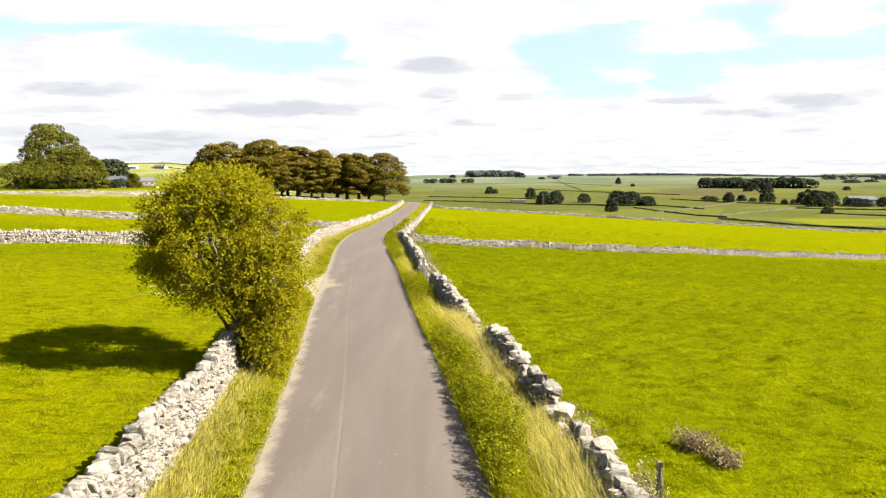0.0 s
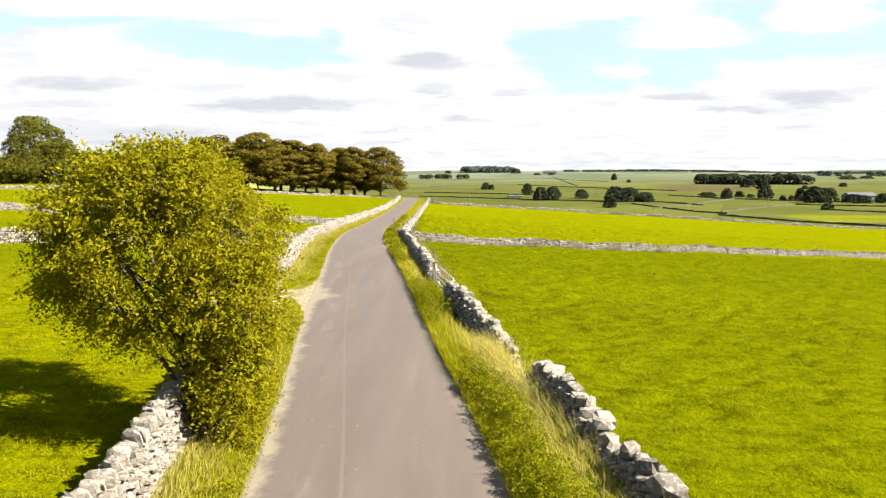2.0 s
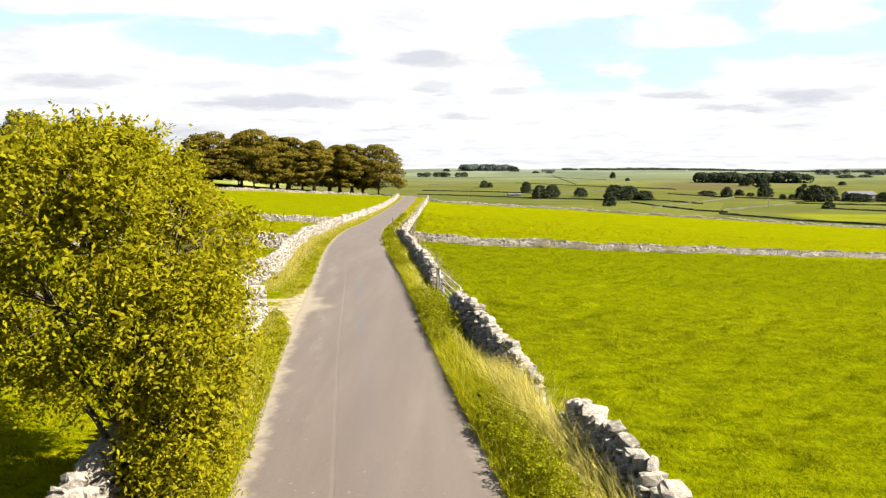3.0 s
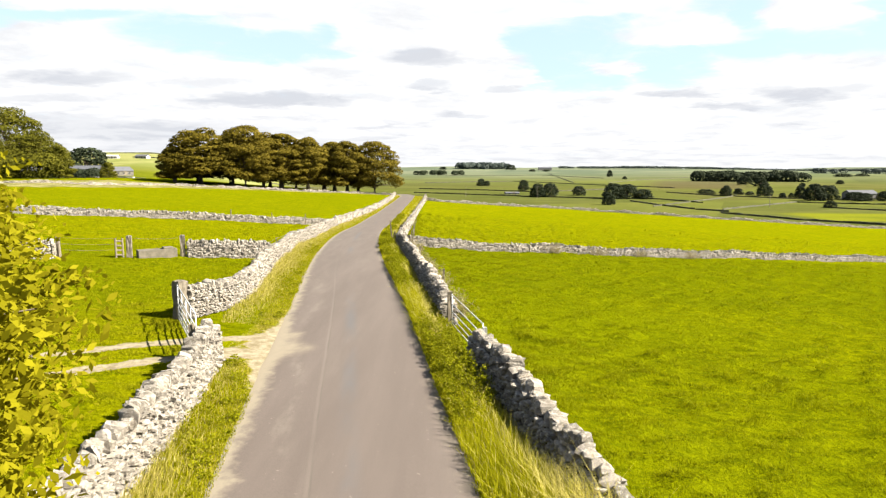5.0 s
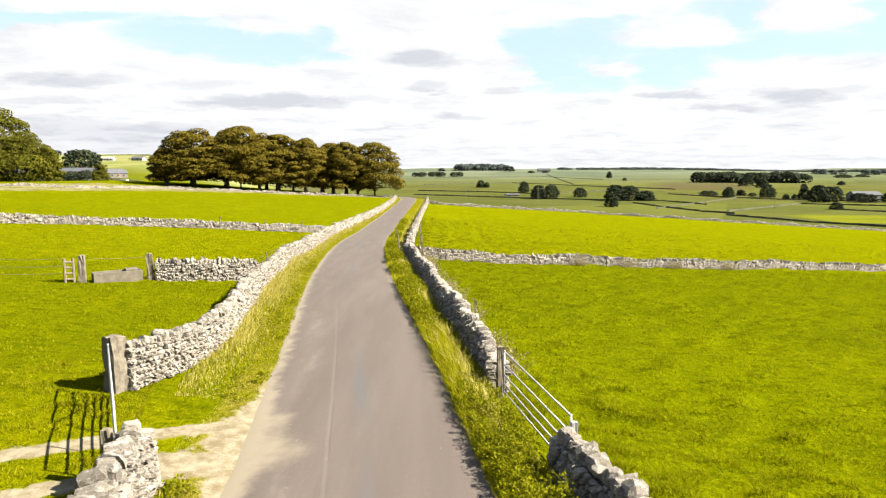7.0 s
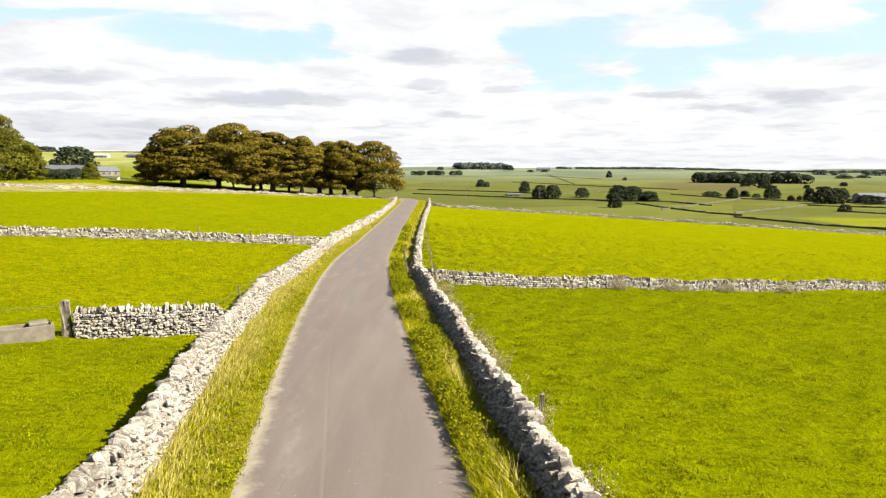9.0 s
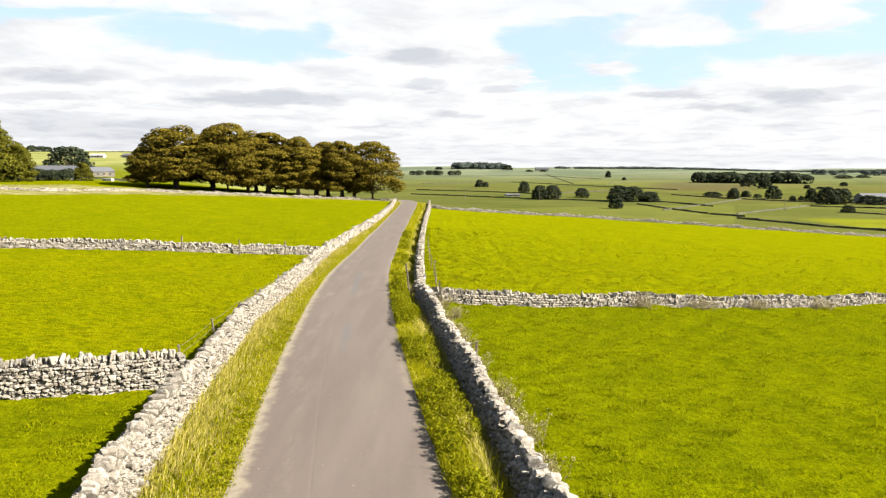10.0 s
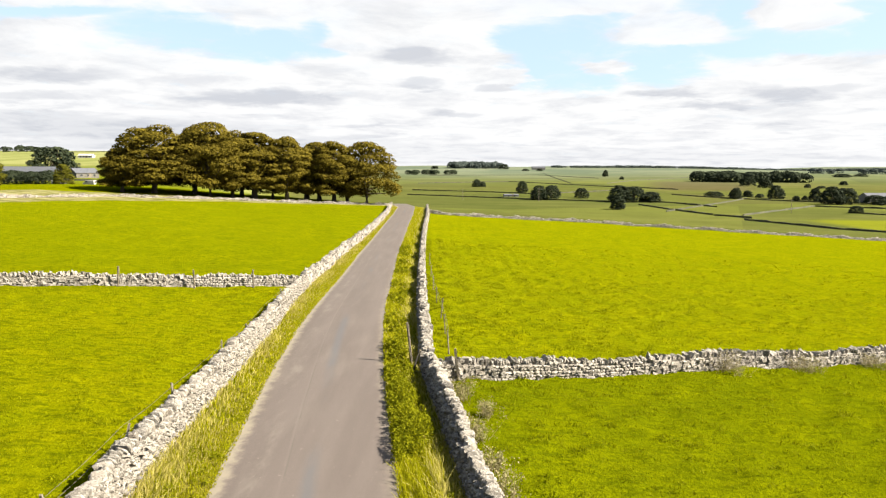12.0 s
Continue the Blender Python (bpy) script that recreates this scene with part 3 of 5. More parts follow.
layers = {
    "verge": (1 - step(verge_width, verge_width + 1.6, np.abs(d_road))) * (gy < 260),
    "gravel": gravel_at(gx, gy),
    "valley": step(0.5, 2.5, gy - foot_y(gx)) * (gx > -12 - (gy - 200) * 0.3) + step(225, 300, gy) * (gx <= -12 - (gy - 200) * 0.3) * 0.3,
    "bright": step(70, 76, gy - 0.33 * gx) * (gx > -5) * (gy < foot_y(gx) + 1) * 0.85 + step(50, 56, gy + 0.3 * gx + 6) * (gx < -12) * np.where(gy < 86 + 0.45 * (gx + 15), 1.0, 0.45) * (gy < 200) + (d_road < -3.5) * (1 - step(30, 38, gy)),
    "lush": step(38, 50, gy) * (1 - step(70, 72, gy - 0.33 * gx)) * (d_road > 3) * 0.85,
    "coarse": step(0, 5, gy - np.interp(gx, [-110, -76, -66.5, -49.6, -26.6, -14.8], [100, 126, 152, 173, 189, 198])) * (1 - step(2, 14, gy - np.interp(gx, [-110, -76, -66.5, -49.6, -26.6, -14.8], [155, 165, 172, 182.5, 194, 202]))) * (gx < -15) * (gx > -160),
    "hill": step(420, 560, gy) * (1 - step(-0.30, -0.20, gx / np.maximum(gy, 1))) * 0.9,
    "heath": step(640, 720, gy) * (1 - step(960, 1080, gy)) * step(0.30, 0.36, gx / np.maximum(gy, 1)) * (1 - step(0.45, 0.50, gx / np.maximum(gy, 1))),
    "meadow": step(-2, 2, gy - 287 - 0.2 * (gx - 173)) * (1 - step(-6, 6, gy - 345 + 0.15 * (gx - 173))) * step(168, 174, gx - (gy - 290) * 0.1) * (gy < 400),
    # weight of the haze colour painted on far ground
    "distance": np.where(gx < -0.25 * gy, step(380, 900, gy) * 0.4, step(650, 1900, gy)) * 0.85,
}
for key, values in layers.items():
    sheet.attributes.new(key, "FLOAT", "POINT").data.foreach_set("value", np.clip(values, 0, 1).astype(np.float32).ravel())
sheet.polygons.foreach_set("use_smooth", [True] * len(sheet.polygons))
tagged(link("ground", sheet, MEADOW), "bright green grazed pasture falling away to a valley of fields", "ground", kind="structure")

# ---- road ----
ry = np.concatenate((np.arange(-60, 120, 0.5), np.arange(120, 290, 2.0)))
ra = np.array([-2.22, -2.0, -1.6, -1.0, -0.4, 0.2, 0.8, 1.4, 1.8, 2.0, 2.22])
rxx, ryy = np.meshgrid(ra, ry)
wob = 0.035 * np.sin(ryy * 1.7) * np.sin(ryy * 0.43 + 1) + 0.02 * np.sin(ryy * 3.1 + 2)
rx_world = road_x(ryy) + rxx + np.sign(rxx) * wob * (np.abs(rxx) > 1.95)
rz = road_z(ryy) + 0.028 + 0.05 * (1 - (rxx / 2.15) ** 2) - 0.03 * (np.abs(rxx) > 2.1)
k = len(ra)
i = np.arange(k * (len(ry) - 1)).reshape(len(ry) - 1, k)[:, :-1].ravel()
road_mesh = fill("road", np.stack((rx_world, ryy, rz), -1).reshape(-1, 3), np.stack((i, i + 1, i + k + 1, i + k), -1).ravel(), np.full(len(i), 4))
road_mesh.attributes.new("across", "FLOAT", "POINT").data.foreach_set("value", rxx.astype(np.float32).ravel())
road_mesh.attributes.new("gravel", "FLOAT", "POINT").data.foreach_set("value", np.clip(gravel_at(rx_world, ryy), 0, 1).astype(np.float32).ravel())
road_mesh.polygons.foreach_set("use_smooth", [True] * len(road_mesh.polygons))
tagged(link("road", road_mesh, ASPHALT), "narrow worn grey asphalt lane with dusty edges", "road", kind="structure")


# ---- dry stone walls ----
def rock_shape(rng, chip):
    """A unit stone: a chamfered block knocked out of true."""
    bm = bmesh.new()
    bmesh.ops.create_cube(bm, size=1.0)
    bmesh.ops.bevel(bm, geom=bm.edges[:], offset=chip, segments=1, affect="EDGES")
    for v in bm.verts:
        v.co += Vector(rng.normal(size=3) * 0.060)
    bmesh.ops.triangulate(bm, faces=[f for f in bm.faces if len(f.verts) > 4])
    return bm


rock_rng = np.random.default_rng(5)
ROCKS = []
for _ in range(14):
    bm = rock_shape(rock_rng, rock_rng.uniform(0.14, 0.26))
    me = bpy.data.meshes.new("stone")
    bm.to_mesh(me)
    bm.free()
    me.materials.append(STONE)
    ROCKS.append(me)
ROCK_DATA = []
for me in ROCKS:
    co = np.zeros(len(me.vertices) * 3)
    me.vertices.foreach_get("co", co)
    lo, sz = np.zeros(len(me.loops), np.int32), np.zeros(len(me.polygons), np.int32)
    me.loops.foreach_get("vertex_index", lo)
    me.polygons.foreach_get("loop_total", sz)
    ROCK_DATA.append((co.reshape(-1, 3), lo, sz))

# stones of walls far off: blocks knocked out of true
CUBE = np.array([(x, y, z) for x in (-0.5, 0.5) for y in (-0.5, 0.5) for z in (-0.5, 0.5)])
CUBE_LOOPS = np.array([0, 1, 3, 2, 4, 6, 7, 5, 0, 4, 5, 1, 2, 3, 7, 6, 0, 2, 6, 4, 1, 5, 7, 3], np.int32)
PLAIN_ROCKS = [(CUBE + rock_rng.normal(size=(8, 3)) * 0.11, CUBE_LOOPS, np.full(6, 4, np.int32)) for _ in range(14)]


def joined_rocks(name, poses, rng, data):
    vs, ls, ss, base = [], [], [], 0
    for m in poses:
        co, lo, sz = data[rng.integers(len(data))]
        a = np.array(m)
        vs.append(co @ a[:3, :3].T + a[:3, 3])
        ls.append(lo + base)
        ss.append(sz)
        base += len(co)
    return fill(name, np.concatenate(vs), np.concatenate(ls), np.concatenate(ss))


def along_path(points, spacing):
    p = np.array(points, float)
    s = np.concatenate(([0], np.cumsum(np.hypot(*np.diff(p, axis=0).T))))
    fine = np.linspace(0, s[-1], max(int(s[-1] / 0.5), 2))
    q = np.stack((np.interp(fine, s, p[:, 0]), np.interp(fine, s, p[:, 1])), 1)
    if len(q) > 14:
        for _ in range(6):
            q[1:-1] = 0.25 * q[:-2] + 0.5 * q[1:-1] + 0.25 * q[2:]
    s = np.concatenate(([0], np.cumsum(np.hypot(*np.diff(q, axis=0).T))))
    at = lambda u: (np.interp(u, s, q[:, 0]), np.interp(u, s, q[:, 1]))
    return at, s[-1]


def core(at, length, height, base, top, ragged, rng):
    """The packed heart of a wall, a little inside its face stones."""
    us = np.linspace(0.06, length - 0.06, max(int(length / 0.7), 3))
    x, y = at(us)
    tx, ty = np.gradient(x), np.gradient(y)
    n = np.hypot(tx, ty)
    sx, sy = -ty / n, tx / n
    z = land(x, y)
    h = height(us) - 0.24
    rows = []
    for half, lift in ((base, -0.25), (base, 0.02), (top, None)):
        for side in (-1, 1):
            rows.append(np.stack((x + sx * half * side, y + sy * half * side, z + (h if lift is None else lift)), 1))
    v = np.stack([rows[0], rows[2], rows[4], rows[5], rows[3], rows[1]], 1)
    k = 6
    loops = []
    for i in range(len(us) - 1):
        for j in range(k - 1):
            a = i * k + j
            loops += [a, a + k, a + k + 1, a + 1]
    faces = [4] * (len(loops) // 4)
    last = (len(us) - 1) * k
    loops += list(range(k)) + [last + j for j in reversed(range(k))]
    return fill("core", v.reshape(-1, 3), loops, faces + [6, 6])


def dry_wall(points, label, seed, high=1.05, sizes=(0.07, 0.20), course=0.078, front=-1, singles=300, near=None, ragged=0.06, gaps=(), coped=True, group="dry stone walls", cope=((0.07, 0.16), (0.15, 0.30)), loose=0.92):
    """Courses of face stones on a packed core, with upright cope stones along the top. near: a y about which stones are single."""
    rng = np.random.default_rng(seed)
    at, length = along_path(points, 0.5)
    wave = rng.uniform(0, 6, 4)

    def height(u):
        h = high + ragged * (np.sin(u * 0.55 + wave[0]) + 0.6 * np.sin(u * 1.35 + wave[1]) + 0.4 * np.sin(u * 3.1 + wave[2]))
        for a, b, low in gaps:
            h = h - (high - low) * step(a - 0.8, a, u) * (1 - step(b, b + 0.8, u))
        return h

    base, top = 0.30, 0.19
    x0, y0 = at(length / 2)
    wall = empty("dry_stone_wall", float(x0), float(y0), float(land(x0, y0)))
    tagged(wall, label, "stone wall", group)
    inv = wall.matrix_world.inverted()
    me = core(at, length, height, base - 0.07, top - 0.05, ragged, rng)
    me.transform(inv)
    link("core", me, SHADED_CORE, wall)
    poses = []

    def put(u, off, z, size, turn, tip, lean=0.0):
        x, y = at(u)
        x2, y2 = at(min(u + 0.3, length))
        x1, y1 = at(max(u - 0.3, 0))
        ang = math.atan2(y2 - y1, x2 - x1)
        px, py = x - math.sin(ang) * off, y + math.cos(ang) * off
        m = Matrix.Translation((px, py, float(land(x, y)) + z)) @ Euler((lean + rng.normal() * tip, rng.normal() * tip, ang + rng.normal() * turn)).to_matrix().to_4x4()
        poses.append((m @ Matrix.Diagonal((*size, 1)), float(py), float(px)))

    for side in (-1, 1):
        z, big = 0.0, 1.0 if side == front else 2.0
        while z < high + 0.3:
            h = course * rng.uniform(0.8, 1.25) * big
            u = rng.uniform(0, 0.15)
            while u < length:
                w = rng.uniform(*sizes) * big
                hh = float(height(u + w / 2))
                if z + h * 0.6 < hh - (0.20 if coped else 0.0):
                    f = min(max(z / max(hh, 0.3), 0), 1)
                    deep = rng.uniform(0.16, 0.26)
                    off = (base + (top - base) * f - deep * 0.42 + rng.normal() * 0.032) * side
                    put(u + w / 2, off, z + h / 2, (w * rng.uniform(loose - 0.1, loose + 0.1), deep, h * rng.uniform(loose - 0.16, loose + 0.16)), 0.14, 0.15 / big)
                u += w
            z += h
    # ends
    for u, way in ((0.0, -1), (length, 1)):
        z = 0.0
        while z < float(height(u)) - 0.2:
            h = course * rng.uniform(0.9, 1.3)
            for off in (-0.15, 0.14):
                put(u, off + rng.normal() * 0.02, z + h / 2, (0.18, 0.28, h * 1.1), 0.08, 0.06)
            z += h
    if coped:
        u = 0.0
        while u < length:
            w = rng.uniform(*cope[0]) * max(sizes[1] / 0.34, 0.9)
            tall = rng.uniform(*cope[1])
            put(u + w / 2, rng.normal() * 0.03, float(height(u)) - 0.24 + tall / 2, (w * 1.0, rng.uniform(0.22, 0.40), tall), 0.30, 0.20)
            u += w * rng.uniform(0.95, 1.1)
    if near is not None:
        poses.sort(key=lambda p: math.hypot(p[1] - near[1], p[2] - near[0]))
    alone = poses[:singles] if near is not None else []
    for m, _, _ in alone:
        ob = link("stone", ROCKS[rng.integers(len(ROCKS))], STONE, wall)
        ob.matrix_local = inv @ m
    rest = [inv @ m for m, _, _ in poses[len(alone):]]
    if rest:
        ob = link("stones", joined_rocks("stones", rest, rng, PLAIN_ROCKS if course > 0.11 else ROCK_DATA), STONE_JOINED, wall)
        tagged(ob, kind="stuff")
    return wall


PALE = "pale grey limestone dry stone wall with upright cope stones"
dry_wall([(-4.0, 1.0), (-4.8, 7.5), (-5.05, 10.5), (-5.3, 12.4), (-5.55, 14.75), (-5.95, 17.8), (-6.5, 22.5), (-6.95, 26.5), (-7.2, 28.5), (-7.55, 30.4)], PALE + " beside the lane, ending at the gate", 1, 1.08, near=(-6.9, 23.0))
dry_wall([(-9.83, 34.72), (-9.3, 35.9), (-9.15, 37.5), (-9.25, 39.6), (-9.9, 43.6), (-10.55, 48.0), (-11.2, 53.0), (-11.85, 58.5), (-12.2, 64.0), (-12.55, 71.0), (-13.25, 80.0), (-13.75, 88.0)], PALE + " curving along the lane", 2, 1.0, near=(-9.6, 41.0))
dry_wall([(-13.77, 88.3), (-13.95, 98.0), (-14.15, 112.0), (-13.85, 130.0), (-13.7, 150.0), (-13.6, 173.0), (-14.4, 200.0)], PALE + " along the far lane", 3, 1.05, (0.3, 0.6), 0.2)
dry_wall([(3.1, 2.0), (3.05, 6.0), (2.9, 9.5), (2.75, 12.2), (2.32, 15.0), (1.68, 19.6), (0.52, 25.0), (-0.15, 28.8), (-0.68, 31.3)], "tumbledown grey limestone dry stone wall half sunk in tall grass", 4, 1.08, (0.08, 0.24), 0.082, front=1, ragged=0.12, cope=((0.12, 0.34), (0.14, 0.30)), gaps=((11.6, 12.6, 0.55), (14.6, 15.2, 0.78), (19.6, 20.9, 0.45)), loose=0.82, near=(1.2, 21.0))
dry_wall([(-1.40, 35.9), (-1.62, 38.2), (-2.18, 43.0), (-3.12, 51.5), (-3.88, 58.0), (-4.5, 64.0), (-5.1, 68.6)], "grey limestone dry stone wall between tall verge grass and pasture", 5, 1.08, front=1, ragged=0.10, cope=((0.09, 0.26), (0.14, 0.28)), loose=0.82, near=(-2.4, 43.0))
dry_wall([(-5.12, 69.2), (-5.25, 74.5), (-5.5, 83.4), (-5.75, 100.0), (-5.9, 125.0), (-5.8, 150.0), (-5.4, 175.0), (-5.6, 204.0)], "grey limestone dry stone wall running on along the lane", 6, 0.92, (0.20, 0.42), 0.15, front=1, ragged=0.16, singles=100, near=(-5.0, 70.0))
dry_wall([(-11.5, 50.9), (-13.0, 49.9), (-15.35, 49.0)], PALE + " crossing the pasture to a gatepost", 7, 1.06, front=1, loose=1.0, near=(-13.0, 50.0))
dry_wall([(-20.6, 45.6), (-24.0, 43.4), (-30.0, 39.4), (-40.0, 33.0)], PALE + " beyond the field gateway", 8, 0.90, (0.10, 0.28), 0.10, front=1, near=(-20.6, 45.6), singles=150)
dry_wall([(-14.3, 88.6), (-18.0, 87.0), (-22.0, 85.2), (-30.4, 81.8), (-40.0, 76.8), (-56.0, 68.0), (-80.0, 56.0)], PALE + " dividing the upper pastures", 9, 0.80, (0.13, 0.34), 0.125, front=1, near=(-18.0, 87.0), singles=200)
dry_wall([(-4.55, 68.2), (3.7, 71.7), (9.7, 73.9), (19.4, 77.3), (35.0, 84.5), (53.5, 93.8), (90.0, 112.0)], PALE + " crossing the sloping pasture", 10, 0.84, (0.12, 0.32), 0.125, front=-1, near=(1.0, 70.5))
dry_wall([(-14.8, 203.5), (-26.6, 195.0), (-49.6, 182.5), (-66.5, 169.0), (-76.0, 150.0), (-110.0, 128.0)], "long low limestone wall in front of the copse", 11, 0.46, (0.35, 0.8), 0.17, front=1, ragged=0.14)
dry_wall([(-5.2, 186.0), (0.0, 186.0), (34.0, 193.5), (66.0, 195.0), (100.0, 199.0), (138.0, 206.0), (190.0, 214.0)], "long low limestone wall at the foot of the pasture", 12, 0.6, (0.4, 0.9), 0.2, ragged=0.16)


def slab(x, y, z, size, turn, seed):
    """A large weathered block lying on top of a wall."""
    bm = rock_shape(np.random.default_rng(seed), 0.16)
    ob = part("stone_slab", bm, STONE)
    ob.matrix_world = pose(x, y, float(land(x, y)) + z, 6, -5, turn) @ Matrix.Diagonal((*size, 1))
    return tagged(ob, "large grey limestone slab lying on a broken wall", "stone", "loose slabs on the broken wall")


for n, (x, y, z, size, turn) in enumerate([(1.62, 20.15, 1.02, (0.52, 0.44, 0.24), 70), (1.72, 19.55, 0.98, (0.44, 0.38, 0.20), 110), (2.42, 14.9, 0.98, (0.48, 0.40, 0.20), 95), (2.56, 14.0, 0.80, (0.42, 0.36, 0.18), 60),
                                           (2.05, 17.3, 1.02, (0.44, 0.38, 0.20), 85), (2.80, 11.6, 1.00, (0.42, 0.36, 0.20), 100)]):
    slab(x, y, z, size, turn, 900 + n)


# ---- trees ----
def shell_points(rng, lobes, n, inner=0.72, under=0.35):
    """Points on and just inside a set of ellipsoid lobes (centre, radii), with the way out at each; those deep inside another lobe are dropped."""
    lobes = [(np.array(c, float), np.array(r, float)) for c, r in lobes]
    area = np.array([(r[0] * r[1] * r[2]) ** (2 / 3) for _, r in lobes])
    pick = rng.choice(len(lobes), n, p=area / area.sum())
    d = rng.normal(size=(n, 3))
    d /= np.linalg.norm(d, axis=1)[:, None]
    low = (d[:, 2] < 0) & (rng.random(n) > under)
    d[low, 2] *= -1
    cs, rs = np.array([c for c, _ in lobes])[pick], np.array([r for _, r in lobes])[pick]
    p = cs + d * rs * rng.uniform(inner, 1.06, (n, 1))
    keep = np.ones(n, bool)
    for k, (c, r) in enumerate(lobes):
        keep &= ~((((p - c) / r) ** 2).sum(1) < 0.45) | (pick == k)
    return p[keep], d[keep]


def big_tree(name, seed, height, spread, leaves, size, leaf, label, category="tree", clear=0.16, flat=1.0, open_crown=False):
    """A broad field tree, base at the origin: trunk with limbs, and a domed crown of layered boughs."""
    rng = np.random.default_rng(seed)
    tree = empty(name, 0, 0, 0)
    tagged(tree, label, category)
    low, rx = height * clear, spread / 2
    lobes = []
    for n in range(78 if open_crown else 105):
        a = n * 2.39996 + rng.normal() * 0.35
        up = rng.random() ** 0.85
        w = (1 - up ** 2.0) ** 0.5 * (0.84 + 0.16 * min(up / 0.16, 1))
        r = rng.uniform(0.13, 0.22) * min(rx, height * 0.5)
        at = w * rx * rng.uniform(0.72, 0.90)
        lobes.append(((math.cos(a) * at, math.sin(a) * at, low + up * (height - low) * 0.93 + r * 0.2), (r * 1.45, r * 1.45, r * 0.70 * flat)))
    p, d = shell_points(rng, lobes, leaves, under=0.45)
    if not open_crown:
        q, e = shell_points(rng, [((0, 0, low + (height - low) * 0.42), (rx * 0.66, rx * 0.66, (height - low) * 0.42))], leaves // 8, 0.8, 0.8)
        p, d = np.concatenate((p, q)), np.concatenate((d, e))
    link("crown", leaf_quads("crown", p, rng, size, 0.8, facing=d), leaf, tree)
    bm = bmesh.new()
    r0 = height * 0.026
    limb(bm, [(0, 0, -0.2), (0.05, 0, height * 0.12), (rng.normal() * 0.3, rng.normal() * 0.3, height * 0.32), (rng.normal() * 0.6, rng.normal() * 0.6, height * 0.6)], [r0 * 1.4, r0, r0 * 0.8, r0 * 0.3], 8)
    for k in range(9):
        c = lobes[k * 4][0]
        a = (0, 0, height * rng.uniform(0.12, 0.26))
        limb(bm, [a, (c[0] * 0.45, c[1] * 0.45, a[2] + (c[2] - a[2]) * 0.55), (c[0] * 0.9, c[1] * 0.9, c[2] * 0.97)], [r0 * 0.6, r0 * 0.4, r0 * 0.12], 6)
    part("trunk", bm, BARK, tree, smooth=True)
    return tree


def hero_tree():
    """The many-stemmed ash-leaved tree that stands in the verge against the wall."""
    rng = np.random.default_rng(42)
    bx, by = -5.35, 17.55
    tree = empty("roadside_tree", bx, by, float(land(bx, by)))
    tagged(tree, "bushy yellow-green roadside tree with many stems against a stone wall", "tree")
    lobes = [((-0.9, 0.1, 4.0), (1.75, 1.6, 1.35)), ((-1.65, 0.0, 3.35), (1.15, 1.3, 0.9)), ((0.35, 0.1, 3.9), (1.05, 1.2, 1.3)), ((0.45, 0.0, 2.75), (0.95, 1.1, 0.95)),
             ((-0.3, -0.2, 4.75), (1.0, 1.0, 0.75)), ((-1.5, 0.1, 4.45), (0.9, 0.9, 0.7)), ((-2.15, 0.1, 2.85), (0.6, 0.8, 0.45)), ((-0.6, -0.3, 3.0), (1.0, 0.8, 0.65)),
             ((0.50, -0.1, 1.55), (0.62, 0.7, 0.8)), ((0.42, -0.1, 0.75), (0.52, 0.6, 0.75)), ((0.68, 0.2, 2.0), (0.55, 0.6, 0.6)), ((0.15, 0.1, 1.15), (0.38, 0.5, 0.6)), ((-1.0, 0.7, 3.6), (1.3, 1.0, 1.2)), ((-0.1, 1.35, 4.2), (0.85, 0.75, 0.95)), ((-1.15, -0.25, 2.35), (0.85, 0.7, 0.45)), ((-0.45, -0.3, 2.05), (0.5, 0.6, 0.45))]
    lobes = [((a, b * 1.25 + 0.2, c), (r, s * 1.25, t)) for (a, b, c), (r, s, t) in lobes]
    # bough ends, thinned where the crown lets light through
    p, d = shell_points(rng, lobes, 2500, 0.52, 0.72)
    gap = np.array([noise.noise(Vector(q) * 1.35) for q in p])
    keep = (gap > np.where(p[:, 0] > -0.3, -0.24, -0.05)) | ((p[:, 2] < 1.9) & (p[:, 0] > -0.1))
    keep &= (p[:, 0] > -0.15) | (p[:, 2] > 1.75 + 0.14 * np.maximum(-p[:, 0], 0) + gap * 1.1)
    keep &= (p[:, 0] < 0.45) | (p[:, 2] < 4.55)
    keep &= (gap > -0.05) | (p[:, 0] > -0.4) | (p[:, 2] > 3.4)
    p, d = p[keep], d[keep]
    p[:, 0] -= 0.20 * np.clip(p[:, 1], 0, 2.5)
    keep = (p[:, 1] < 0.8) | (p[:, 2] > 3.0) | (rng.random(len(p)) < 0.3)
    p, d = p[keep], d[keep]
    # nine sprays of opposite leaflets at each bough end
    p, d = np.repeat(p, 9, 0), np.repeat(d, 9, 0)
    p = p + rng.normal(size=p.shape) * (0.11, 0.11, 0.07)
    n = len(p)
    way = d * 0.7 + rng.normal(size=(n, 3)) * 0.55 + np.array((0, 0, 0.15))
    crest = p[:, 2] > 4.3
    way[crest] += (0, 0, 0.7)
    way /= np.linalg.norm(way, axis=1)[:, None]
    length = rng.uniform(0.20, 0.50, n)
    # leading shoots that stand above the crown
    lead = np.flatnonzero((p[:, 2] > 4.6) & (p[:, 2] < 5.0))
    lead = lead[rng.random(len(lead)) < 0.10]
    way[lead] = np.array((0, 0, 1)) + rng.normal(size=(len(lead), 3)) * 0.12
    length[lead] = rng.uniform(0.45, 0.75, len(lead))
    k = 13
    u = np.linspace(0.05, 1.0, k)
    pts = p[:, None, :] + way[:, None, :] * (length[:, None] * u)[:, :, None]
    pts[:, :, 2] -= 0.13 * (u ** 2)[None, :] * np.where(length > 0.5, 0.2, 1.0)[:, None]
    side = np.cross(way, rng.normal(size=(n, 3)))
    side /= np.linalg.norm(side, axis=1)[:, None]
